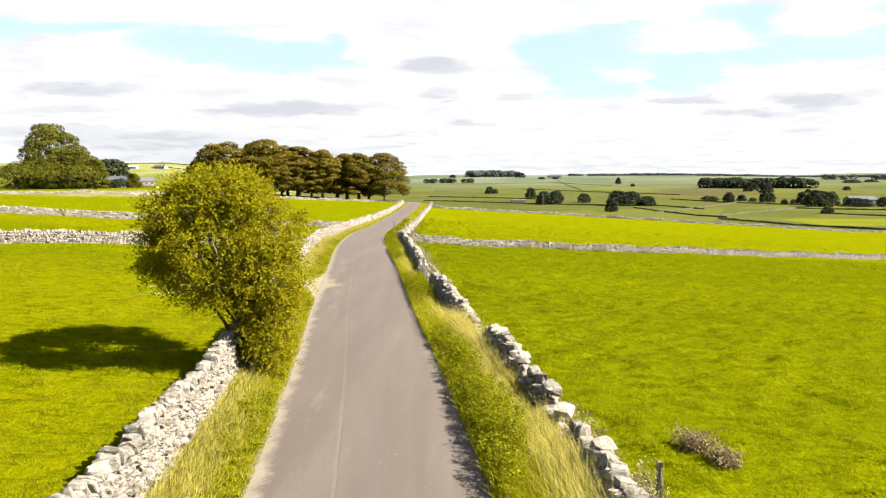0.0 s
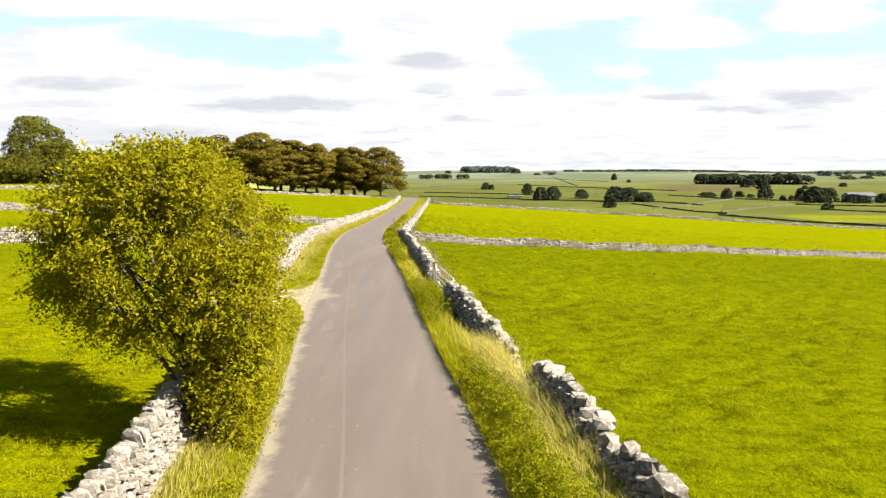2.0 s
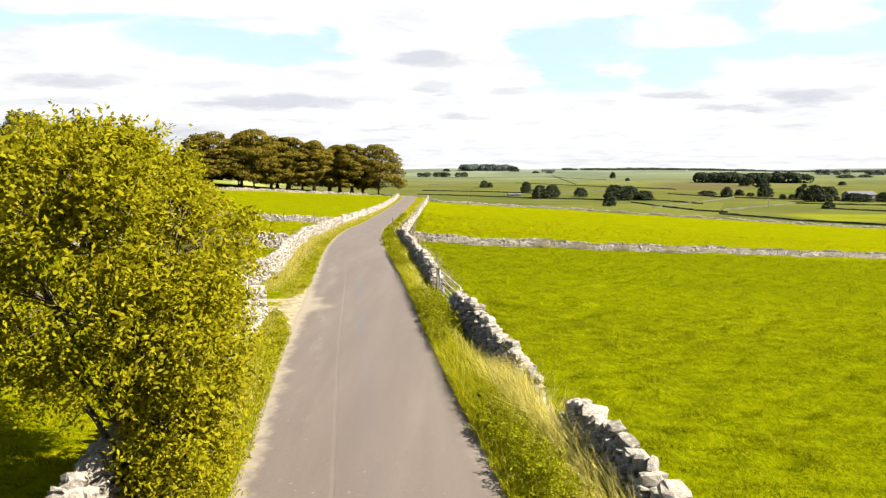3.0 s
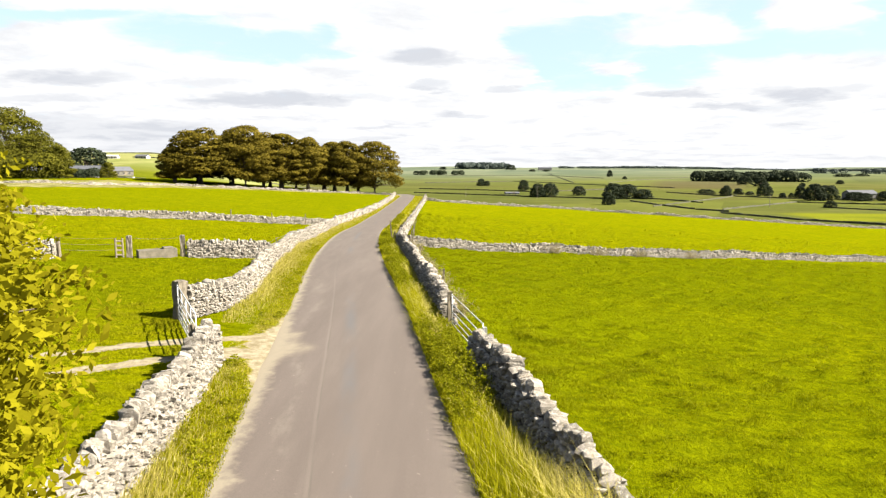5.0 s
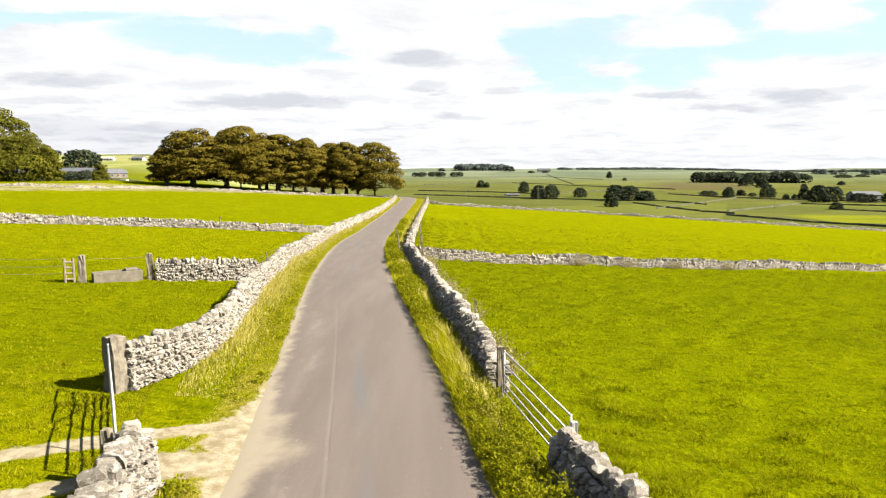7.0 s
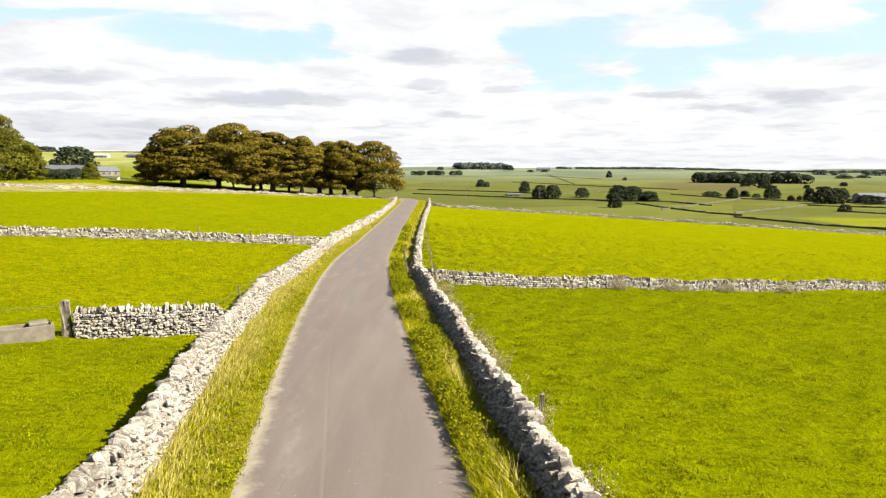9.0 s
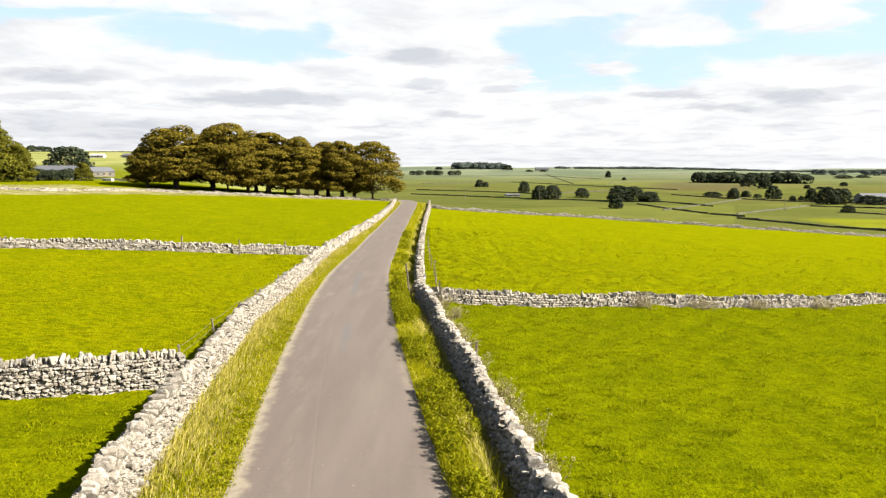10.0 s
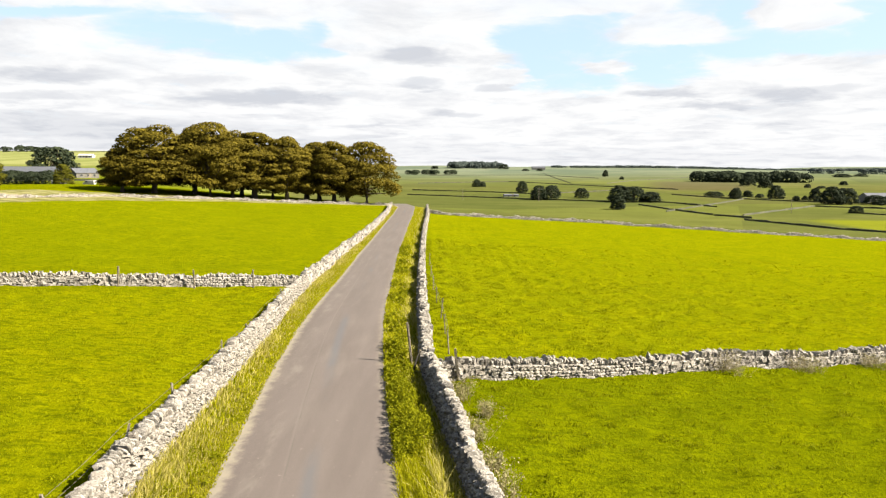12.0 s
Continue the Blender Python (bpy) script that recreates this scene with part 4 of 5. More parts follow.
    sign = np.where(np.arange(k) % 2 == 0, 1.0, -1.0)
    out = (side[:, None, :] * sign[None, :, None] + way[:, None, :] * 0.6).reshape(-1, 3)
    centres = (pts + side[:, None, :] * sign[None, :, None] * 0.05).reshape(-1, 3) + rng.normal(size=(n * k, 3)) * 0.012
    link("crown", leaf_quads("crown", centres, rng, 0.082, 0.48, out * 1.0, 0.1), LEAF_ASH, tree)
    stems = bmesh.new()
    for c, _ in lobes:
        a = Vector((rng.normal() * 0.12, rng.normal() * 0.12, -0.1))
        c = Vector(c)
        b = Vector((c.x * 0.30 + rng.normal() * 0.16, c.y * 0.4 + rng.normal() * 0.1, c.z * 0.48))
        limb(stems, [a, b, c * 0.85 + Vector((0, 0, c.z * 0.1)), c + Vector((c.x * 0.15, 0, 0.5))], [0.066, 0.046, 0.026, 0.007], 6)
        for _ in range(3):
            e = c + Vector(np.clip(rng.normal(size=3), -0.9, 0.9)) * 0.6
            limb(stems, [b.lerp(c, rng.uniform(0.3, 1.0)), (b.lerp(c, 0.9) + e) / 2, e], [0.022, 0.014, 0.005], 4)
    for q in p[::21]:
        q = Vector(q)
        c = min((Vector(l[0]) for l in lobes), key=lambda l: (l - q).length)
        limb(stems, [c.lerp(Vector((c.x * 0.5, c.y * 0.5, c.z * 0.75)), 0.3), c.lerp(q, 0.5) + Vector((0, 0, 0.05)), q], [0.014, 0.009, 0.004], 4)
    part("trunk", stems, BARK, tree, smooth=True)
    return tree


hero_tree()

COPSE_LABEL = "broad dark olive sycamore in a copse beside the lane"
SPREADS = (14.5, 11.0, 12.5, 10.0)
models = [big_tree("sycamore_tree", 60 + k, 15.0, w, 27000, 0.37, LEAF_COPSE, COPSE_LABEL, clear=0.13, flat=1.1) for k, w in enumerate(SPREADS)]
models += [big_tree("thicket_tree", 65 + k, 15.0, w, 20000, 0.40, LEAF_THICKET, "dense rounded green tree at the field's end", clear=0.03, flat=1.2) for k, w in enumerate(SPREADS[:2])]
models.append(big_tree("ash_tree", 71, 15.0, 12.0, 17000, 0.38, LEAF_THICKET, "tall open-crowned tree above a dark lower thicket", clear=0.34, flat=1.7, open_crown=True))


def stand(model, x, y, top, spread, turn, label="", group=""):
    """A copy of a model tree on the ground at x, y whose crown reaches up to top."""
    z = float(land(x, y))
    ob = copy_thing(model, pose(x, y, z, 0, 0, turn) )
    base = ob["model"]
    k, s = (top - z) / base[0], spread / base[1]
    ob.matrix_basis = pose(x, y, z, 0, 0, turn) @ Matrix.Diagonal((s, s, k, 1))
    tagged(ob, label, group=group)
    return ob


def finish(model_list):
    for ob in model_list:
        for o in (*ob.children_recursive, ob):
            bpy.data.objects.remove(o)


for ob, w in zip(models, (*SPREADS, *SPREADS[:2], 12.0)):
    ob["model"] = (15.0, w)
# x, y, crown top, spread, model, turn
copse = [(-20.8, 204, 12.4, 13.6, 0, 10), (-28.5, 201, 12.5, 10.5, 1, 80), (-32.8, 205, 12.6, 10.0, 3, 140), (-39.1, 197, 13.4, 10.0, 1, 200), (-46.0, 194, 14.4, 12.0, 3, 300), (-50.2, 191, 14.6, 9.5, 2, 45), (-54.2, 188, 15.9, 13.0, 0, 130),
         (-59.0, 192, 15.2, 9.0, 1, 30), (-65.5, 185.5, 15.4, 14.0, 2, 20), (-70.8, 182, 10.3, 7.5, 1, 60), (-73.5, 188, 7.5, 6.5, 3, 200), (-35.5, 201, 11.0, 7.0, 3, 15), (-43.0, 199, 9.0, 8.0, 2, 75), (-26.0, 207, 9.0, 9.0, 1, 160),
         (-51.0, 201, 12.2, 11.0, 2, 340), (-62.0, 199, 12.8, 12.0, 0, 250), (-37.0, 211, 10.5, 11.0, 3, 40), (-70.0, 196, 9.5, 9.0, 3, 220)]
for x, y, top, w, k, turn in copse:
    stand(models[k], x, y, top, w * 1.27, turn, group="trees of the copse")
for x, y, top, w, k, turn, label in [(-123.5, 198, 21.0, 17, 6, 50, "tall open-crowned tree above a dark lower thicket"), (-113.5, 194, 15.0, 14.0, 4, 190, "dense rounded green tree at the field's end"), (-107.5, 193, 11.0, 8.0, 5, 70, "dense rounded green tree at the field's end"),
                                     (-125.5, 192, 11.6, 11, 5, 10, "dense rounded green tree at the field's end"), (-119.0, 190, 12.0, 9, 4, 110, "dense rounded green tree at the field's end"), (-140, 282, 7.2, 7, 5, 30, "small bushy tree by a farm hedge")]:
    stand(models[k], x, y, top, w, turn, label, "trees at the farm end")
finish(models)

far_models = [big_tree("field_tree", 80 + k, 12.0, s, 3000, 1.0, LEAF_FAR, "dark rounded field tree in the valley", clear=0.0, flat=1.1) for k, s in enumerate((14.0, 11.0, 17.0))]
for ob, s in zip(far_models, (14.0, 11.0, 17.0)):
    ob["model"] = (12.0, s)
# x, y, height, spread, model
valley_trees = [(-226, 425, 15.0, 30.0, 2), (48, 761, 8.3, 11, 1), (55, 760, 6, 8, 0), (81, 632, 10.1, 11.6, 0), (78, 524, 10.5, 15, 0), (88, 525, 10.9, 16, 2), (116, 547, 7.9, 13.5, 2), (107, 418, 7.9, 9.3, 1),
                (132, 499, 11.5, 18.0, 0), (143, 500, 11.1, 19.0, 2), (155, 500, 7.3, 16.0, 1), (226, 2020, 16.0, 36.0, 2), (360, 1359, 13.4, 13.0, 0), (388, 821, 11.7, 22.0, 2), (379, 764, 10.9, 17.0, 0), (235, 575, 4.2, 18.5, 2),
                (239, 545, 8.5, 10.5, 0), (261, 569, 5.3, 9.0, 1), (272, 546, 10.3, 14.0, 0), (267, 561, 3.1, 8.0, 2), (272, 518, 3.9, 6.0, 1), (283, 525, 3.5, 5.0, 0), (283, 512, 9.8, 9.5, 1), (273, 476, 11.9, 17.0, 0),
                (283, 477, 11.1, 18.0, 2), (299, 471, 6.6, 16.0, 2), (307, 471, 5.7, 11.0, 1), (231, 389, 4.1, 8.4, 2), (676, 1187, 4.8, 17.0, 2), (782, 1244, 6.4, 38.0, 2), (840, 1275, 5.3, 30.0, 2), (435, 775, 4.6, 8.0, 0),
                (442, 760, 3.0, 11.5, 2), (555, 893, 5.4, 11.0, 1), (328, 1140, 5.1, 9.0, 0), (271, 1871, 6.6, 24.0, 2), (313, 1876, 6.6, 24.0, 2), (12, 2022, 8.8, 25.0, 1), (320, 470, 7.0, 12.0, 0), (334, 476, 6.0, 14.0, 2)]
for n, (x, y, h, s, k) in enumerate(valley_trees):
    stand(far_models[k], x, y, float(land(x, y)) + h * 1.04, s * 0.96, (n * 77) % 360, group="scattered trees of the valley")
finish(far_models)


def woodland(name, ax, ay, bx, by, depth, tall, n, seed, label, leaf=LEAF_FAR, size=None, per=260, wide=0.75):
    """A wood far off: a bank of crowns."""
    rng = np.random.default_rng(seed)
    lobes = []
    for _ in range(n):
        u, v = rng.random(), rng.uniform(-0.5, 0.5)
        x, y = ax + (bx - ax) * u, ay + (by - ay) * u + v * depth
        h = tall * rng.uniform(0.75, 1.1)
        lobes.append(((x, y, float(land(x, y)) + h * 0.45), (h * wide, h * 0.75, h * 0.55)))
    p, d = shell_points(rng, lobes, n * per, 0.85, 0.4)
    ob = link(name, leaf_quads(name, p, rng, size or tall * 0.24, 0.8, facing=d), leaf)
    tagged(ob, label, "woodland", kind="stuff")


woodland("woodland", 405, 1010, 560, 1000, 50, 15, 60, 1, "long dark conifer wood on the valley side")
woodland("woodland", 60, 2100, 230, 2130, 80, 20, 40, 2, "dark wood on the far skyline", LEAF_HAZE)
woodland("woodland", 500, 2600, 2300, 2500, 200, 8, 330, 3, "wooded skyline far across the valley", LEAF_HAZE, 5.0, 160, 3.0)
woodland("woodland", -60, 1500, 60, 1560, 60, 10, 22, 4, "row of hedgerow trees on the skyline")
woodland("woodland", -505, 800, -470, 810, 20, 7, 7, 5, "small clump of trees on the hill top")
woodland("woodland", -172, 292, -150, 292, 5, 5.4, 14, 6, "dark hedge beside the farm", LEAF_FAR, 0.7, 700)
woodland("thicket", -130, 190, -109, 191, 5, 8.0, 17, 8, "dense green thicket below tall trees", LEAF_THICKET, 0.5, 1500)
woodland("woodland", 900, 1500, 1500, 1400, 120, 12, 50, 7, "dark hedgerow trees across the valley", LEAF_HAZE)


# ---- grass ----
def blades(name, x, y, h, width, rng, material, label, lean=0.5, bent=True, comb=(0.0, 0.0)):
    """Grass blades: each a bent, tapering strip."""
    n = len(x)
    z = land(x, y) + sward(x, y)
    a = rng.uniform(0, math.tau, n)
    sx, sy = np.cos(a) * width * 0.5, np.sin(a) * width * 0.5
    b = rng.uniform(0, math.tau, n)
    l = h * np.abs(rng.normal(size=n)) * lean
    dx, dy = np.cos(b) * l + comb[0] * h, np.sin(b) * l + comb[1] * h
    base = np.stack((x, y, z - 0.02), 1)
    s = np.stack((sx, sy, np.zeros(n)), 1)
    tip = np.stack((x + dx, y + dy, z + h), 1)
    if bent:
        midp = np.stack((x + dx * 0.35, y + dy * 0.35, z + h * 0.62), 1)
        v = np.stack((base - s, base + s, midp + s * 0.75, midp - s * 0.75, tip), 1).reshape(-1, 3)
        o = np.arange(n)[:, None] * 5
        loops = (o + np.array([0, 1, 2, 3, 3, 2, 4])[None, :]).ravel()
        sizes = np.tile([4, 3], n)
    else:
        v = np.stack((base - s, base + s, tip), 1).reshape(-1, 3)
        loops, sizes = np.arange(3 * n), np.full(n, 3)
    tagged(link(name, fill(name, v, loops, sizes), material), label, "grass", kind="stuff")


grng = np.random.default_rng(9)


def ripple(x, y, k=1.0):
    """An even, patchy field between 0 and 1."""
    return 0.5 + 0.25 * np.sin(x * 1.1 * k + 0.7 * np.sin(y * 0.9 * k)) + 0.25 * np.sin(y * 0.53 * k + 1.7 + np.sin(x * 0.8 * k))


def verge_grass(side, y0, y1, per_m, width, tall):
    n = int((y1 - y0) * per_m)
    y = grng.uniform(y0, y1, n)
    u = grng.random(n)
    near = road_x(y) + side * (HALF - 0.06)
    far = (WALL_RIGHT(y) if side > 0 else WALL_LEFT(y)) - side * 0.20
    x = near + (far - near) * u
    ok = (gravel_at(x, y) < 0.42) & ~((side < 0) & (y > 30.6) & (y < 34.4) & (x < -7.6))
    x, y, u = x[ok], y[ok], u[ok]
    patchy = ripple(x, y)
    if side > 0:
        h = tall * (0.50 + 0.70 * u) * grng.uniform(0.5, 1.15, len(u)) * (0.65 + 0.6 * patchy)
        h *= 1 - 0.35 * step(38, 50, y)
        # beyond the tumbledown stretch the foot of the wall stays clear of tall growth
        h *= 1 - 0.60 * step(0.60, 0.85, u) * step(22, 26, y) * (1 - 0.55 * step(0.62, 0.8, ripple(x * 0.6, y, 0.45)))
        straw = grng.random(len(u)) < np.clip((u - 0.42) * 1.5 * (0.35 + patchy) + 0.5 * np.exp(-((y - 33.5) / 3.0) ** 2) * step(0.4, 0.7, u), 0.03, 0.75)
    else:
        h = tall * (0.16 + 0.75 * u ** 1.6) * grng.uniform(0.5, 1.15, len(u)) * (0.6 + 0.6 * patchy)
        straw = grng.random(len(u)) < np.clip((u - 0.12) * 1.15 * (0.35 + patchy), 0.10, 0.65)
    h[straw] *= 1.25
    if side < 0:
        h *= np.where(y > 32, np.clip((y - 33.0) / 8, 0.14, 1), np.clip((31.2 - y) / 2.5, 0.14, 1))
    return x, y, h, straw, width


for side, tall, word in ((1, 0.66, "between the lane and the tumbledown wall"), (-1, 0.37, "between the lane and the pale wall")):
    for y0, y1, per_m, width in ((5, 34, 1500, 0.014), (34, 62, 900, 0.022), (62, 110, 360, 0.04), (110, 200, 90, 0.09)):
        x, y, h, straw, w = verge_grass(side, y0, y1, per_m, width, tall)
        blades("verge_grass", x[~straw], y[~straw], h[~straw], w, grng, BLADE, "rank green verge grass " + word, 0.50, comb=(-0.14 * side, 0.08))
        blades("seeding_grass", x[straw], y[straw], h[straw], w * 0.75, grng, STRAW, "tall straw-coloured seeding grass " + word, 0.50, comb=(-0.26 * side, 0.12))


def herbs(side, y0, y1, n, each, size, tall, reach, label):
    """Low leafy growth that bulges over the lane's edge."""
    y = grng.uniform(y0, y1, n)
    near = road_x(y) + side * (HALF + 0.04)
    x = near + side * reach * grng.random(n) ** 1.3
    ok = (gravel_at(x, y) < 0.35) & (ripple(x * 1.5, y, 1.7) > 0.36)
    x, y = x[ok], y[ok]
    n = len(x)
    h = np.repeat(tall * grng.uniform(0.45, 1.1, n) * (0.5 + ripple(x, y, 0.8)) * np.clip(0.55 + 1.3 * np.abs(x - near[ok]) / reach, 0.55, 1.15), each)
    r = np.repeat(grng.uniform(0.10, 0.24, n), each)
    u = grng.random(n * each) ** 0.6
    a = grng.uniform(0, math.tau, n * each)
    ring = np.sqrt(np.clip(1.15 - u * u, 0, 1)) * r * grng.random(n * each) ** 0.5
    px, py = np.repeat(x, each) + np.cos(a) * ring, np.repeat(y, each) + np.sin(a) * ring
    c = np.stack((px, py, land(px, py) + u * h + 0.01), 1)
    d = np.stack((np.cos(a), np.sin(a), u * 1.2), 1)
    ob = link("verge_herbs", leaf_quads("verge_herbs", c, grng, size, 0.5, d * 0.7), HERB)
    tagged(ob, label, "herbs", kind="stuff")


herbs(1, 5, 34, 1500, 80, 0.055, 0.62, 1.0, "leafy green herbs and nettles spilling over the lane's edge")
herbs(1, 34, 68, 1300, 55, 0.075, 0.54, 1.0, "leafy green herbs and nettles spilling over the lane's edge")
herbs(1, 68, 120, 500, 26, 0.15, 0.45, 1.0, "leafy green herbs and nettles spilling over the lane's edge")
herbs(-1, 5, 60, 500, 36, 0.06, 0.16, 0.9, "low leafy herbs in the verge below the pale wall")


def pasture(side, n, y0, y1, reach, width, h0, h1):
    y = grng.uniform(y0, y1, n)
    edge = (WALL_RIGHT(y) + 0.35) if side > 0 else (WALL_LEFT(y) - 0.35)
    x = edge + side * reach * grng.random(n) ** 2.2
    ok = (gravel_at(x, y) < 0.45) & ((side < 0) | (y < 69.0 + 0.33 * (x + 3.9)))
    x, y = x[ok], y[ok]
    c = clump(x, y)
    h = grng.uniform(h0, h1, len(x)) * ((0.7 + 1.3 * c ** 2) if side > 0 else (0.6 + 1.0 * c ** 2))
    return x, y, h, width


def tufts(side, n, y0, y1, reach, each, width, h0, h1):
    y = grng.uniform(y0, y1, n)
    edge = (WALL_RIGHT(y) + 0.4) if side > 0 else (WALL_LEFT(y) - 0.4)
    x = edge + side * reach * grng.random(n) ** 2.0
    r = np.repeat(grng.uniform(0.12, 0.40, n), each)
    x = np.repeat(x, each) + grng.normal(size=n * each) * r
    y = np.repeat(y, each) + grng.normal(size=n * each) * r * 0.6
    c = clump(x, y)
    h = np.repeat(grng.uniform(h0, h1, n), each) * grng.uniform(0.5, 1.1, n * each) * (0.45 + c) * (1.0 if side > 0 else 0.7)
    ok = (gravel_at(x, y) < 0.45) & (c > (0.50 if side > 0 else 0.56))
    line = 69.0 + 0.33 * (x + 3.9)
    ok &= (side < 0) | (np.abs(y - line) > 0.6)
    ok &= (x > WALL_RIGHT(y) + 0.3) if side > 0 else (x < WALL_LEFT(y) - 0.3)
    return x[ok], y[ok], h[ok], width


for side, word in ((1, "of the sloping pasture"), (-1, "of the upper pasture")):
    for args in ((150000, 6, 36, 42, 0.020, 0.03, 0.06), (130000, 30, 86, 75, 0.036, 0.03, 0.06)):
        x, y, h, w = pasture(side, *args)
        wet = (side > 0) & (y > 40 + 10 * ripple(x, y, 0.3)) & (y < 69.5 + 0.33 * (x + 3.9))
        worn = (side < 0) & (y < 34 + 4 * ripple(x, y, 0.3))
        for pick, mat in ((~wet & ~worn, TURF), (wet, LUSH), (worn & ~wet, WORN)):
            if pick.any():
                blades("pasture_grass", x[pick], y[pick], h[pick], w, grng, mat, "short grazed green grass " + word, 0.9, False)
    for args in ((3600, 6, 36, 42, 26, 0.018, 0.08, 0.20), (5600, 30, 104, 75, 18, 0.035, 0.08, 0.19), (4200, 72, 135, 85, 14, 0.06, 0.10, 0.22)):
        if side < 0 and args[1] > 60:
            continue
        x, y, h, w = tufts(side, *args)
        if side < 0:
            x, y, h = x[y < 48], y[y < 48], h[y < 48]
        wet = (side > 0) & (y > 40 + 10 * ripple(x, y, 0.3)) & (y < 69.5 + 0.33 * (x + 3.9))
        worn = (side < 0) & (y < 34 + 4 * ripple(x, y, 0.3))
        for pick, mat in ((~wet & ~worn, TURF), (wet, LUSH), (worn & ~wet, WORN)):
            if pick.any():
                blades("grass_tufts", x[pick], y[pick], h[pick] * 0.75, w, grng, mat, "coarse grass tufts " + word, 1.1, False)


def dry_weed(x, y, tall, wide, seed, label="dry brown weed stalks with pale flower heads beside a wall"):
    """A clump of dead stalks: stems, leaves and small heads."""
    rng = np.random.default_rng(seed)
    weed = empty("dry_weed", x, y, float(land(x, y)))
    tagged(weed, label, "weed", "weeds along the walls")
    stems, heads = bmesh.new(), []
    for _ in range(int((170 if seed < 302 else 50) * wide)):
        a = Vector((rng.normal() * wide * 0.22, rng.normal() * wide * 0.22, -0.03))
        b = a + Vector((rng.normal() * wide * 0.22, rng.normal() * wide * 0.22, tall * rng.uniform(0.5, 1.05)))
        limb(stems, [a, a.lerp(b, 0.5) + Vector((rng.normal() * 0.03, rng.normal() * 0.03, 0)), b], [0.006, 0.005, 0.003], 3)
        heads += [b + Vector(rng.normal(size=3) * 0.05) for _ in range(7)] + [a.lerp(b, rng.uniform(0.2, 0.95)) + Vector(rng.normal(size=3) * 0.07) for _ in range(12)]
    tagged(part("stalk_tangle", stems, WEED, weed), kind="stuff")
    tagged(link("flower_mass", leaf_quads("flower_mass", np.array(heads), rng, 0.055, 0.6), FLOWER if seed > 301 else WEED, weed, "pale dry flower heads"), kind="stuff")
    return weed


for n, (x, y, tall, wide) in enumerate([(5.6, 14.5, 0.46, 0.62), (5.95, 13.75, 0.38, 0.58), (3.4, 10.9, 0.6, 0.7), (3.05, 13.0, 0.6, 0.8), (2.5, 16.2, 0.5, 0.7), (1.9, 20.6, 0.6, 0.6), (-0.9, 37.8, 0.7, 0.7), (-1.6, 43.5, 0.8, 0.8),
                                        (-1.9, 46.2, 0.6, 0.7), (-2.5, 51.5, 0.7, 0.9), (-2.9, 54.6, 0.6, 0.8), (-3.4, 60.2, 0.5, 0.7), (-3.2, 64.3, 0.6, 0.7), (9.0, 72.9, 0.9, 1.6), (13.5, 74.3, 0.8, 1.7), (24.0, 78.6, 0.8, 1.7), (18.0, 76.0, 0.7, 1.5), (-2.0, 48.4, 0.7, 0.8), (-2.3, 49.8, 0.8, 0.7), (-3.1, 57.2, 0.7, 0.8), (-3.3, 58.6, 0.8, 0.7), (-3.7, 62.2, 0.7, 0.8), (-3.9, 65.8, 0.8, 0.8), (-1.2, 40.0, 0.7, 0.7), (2.9, 14.2, 0.6, 0.8), (2.7, 15.0, 0.7, 0.6), (3.5, 11.8, 0.6, 0.8)]):
    dry_weed(x, y, tall, wide, 300 + n, "brown dead thistle clump in the pasture" if n < 2 else "dry brown weed stalks with pale flower heads beside a wall")


# ---- gates, posts and fences ----
def rough_post(name, x, y, tall, wide, deep, material, label, lean=(0, 0), turn=0.0, group="", sunk=0.25):
    bm = bmesh.new()
    rng = np.random.default_rng(int(abs(x * 100) + abs(y * 10)))
    bmesh.ops.create_cube(bm, size=1.0, matrix=Matrix.Translation((0, 0, (tall - sunk) / 2)) @ Matrix.Diagonal((wide, deep, tall + sunk, 1)))
    bmesh.ops.subdivide_edges(bm, edges=bm.edges[:], cuts=3, use_grid_fill=True)
    for v in bm.verts:
        k = 1.0 - 0.10 * max(v.co.z / tall, 0)
        v.co.x, v.co.y = v.co.x * k, v.co.y * k
        v.co += Vector(rng.normal(size=3)) * min(wide, deep) * 0.05
        if v.co.z > tall * 0.95:
            v.co.z -= 0.5 * (v.co.x ** 2 + v.co.y ** 2)
    ob = part(name, bm, material)
    ob.matrix_world = pose(x, y, float(land(x, y)), lean[0], lean[1], turn)
    return tagged(ob, label, "post", group)


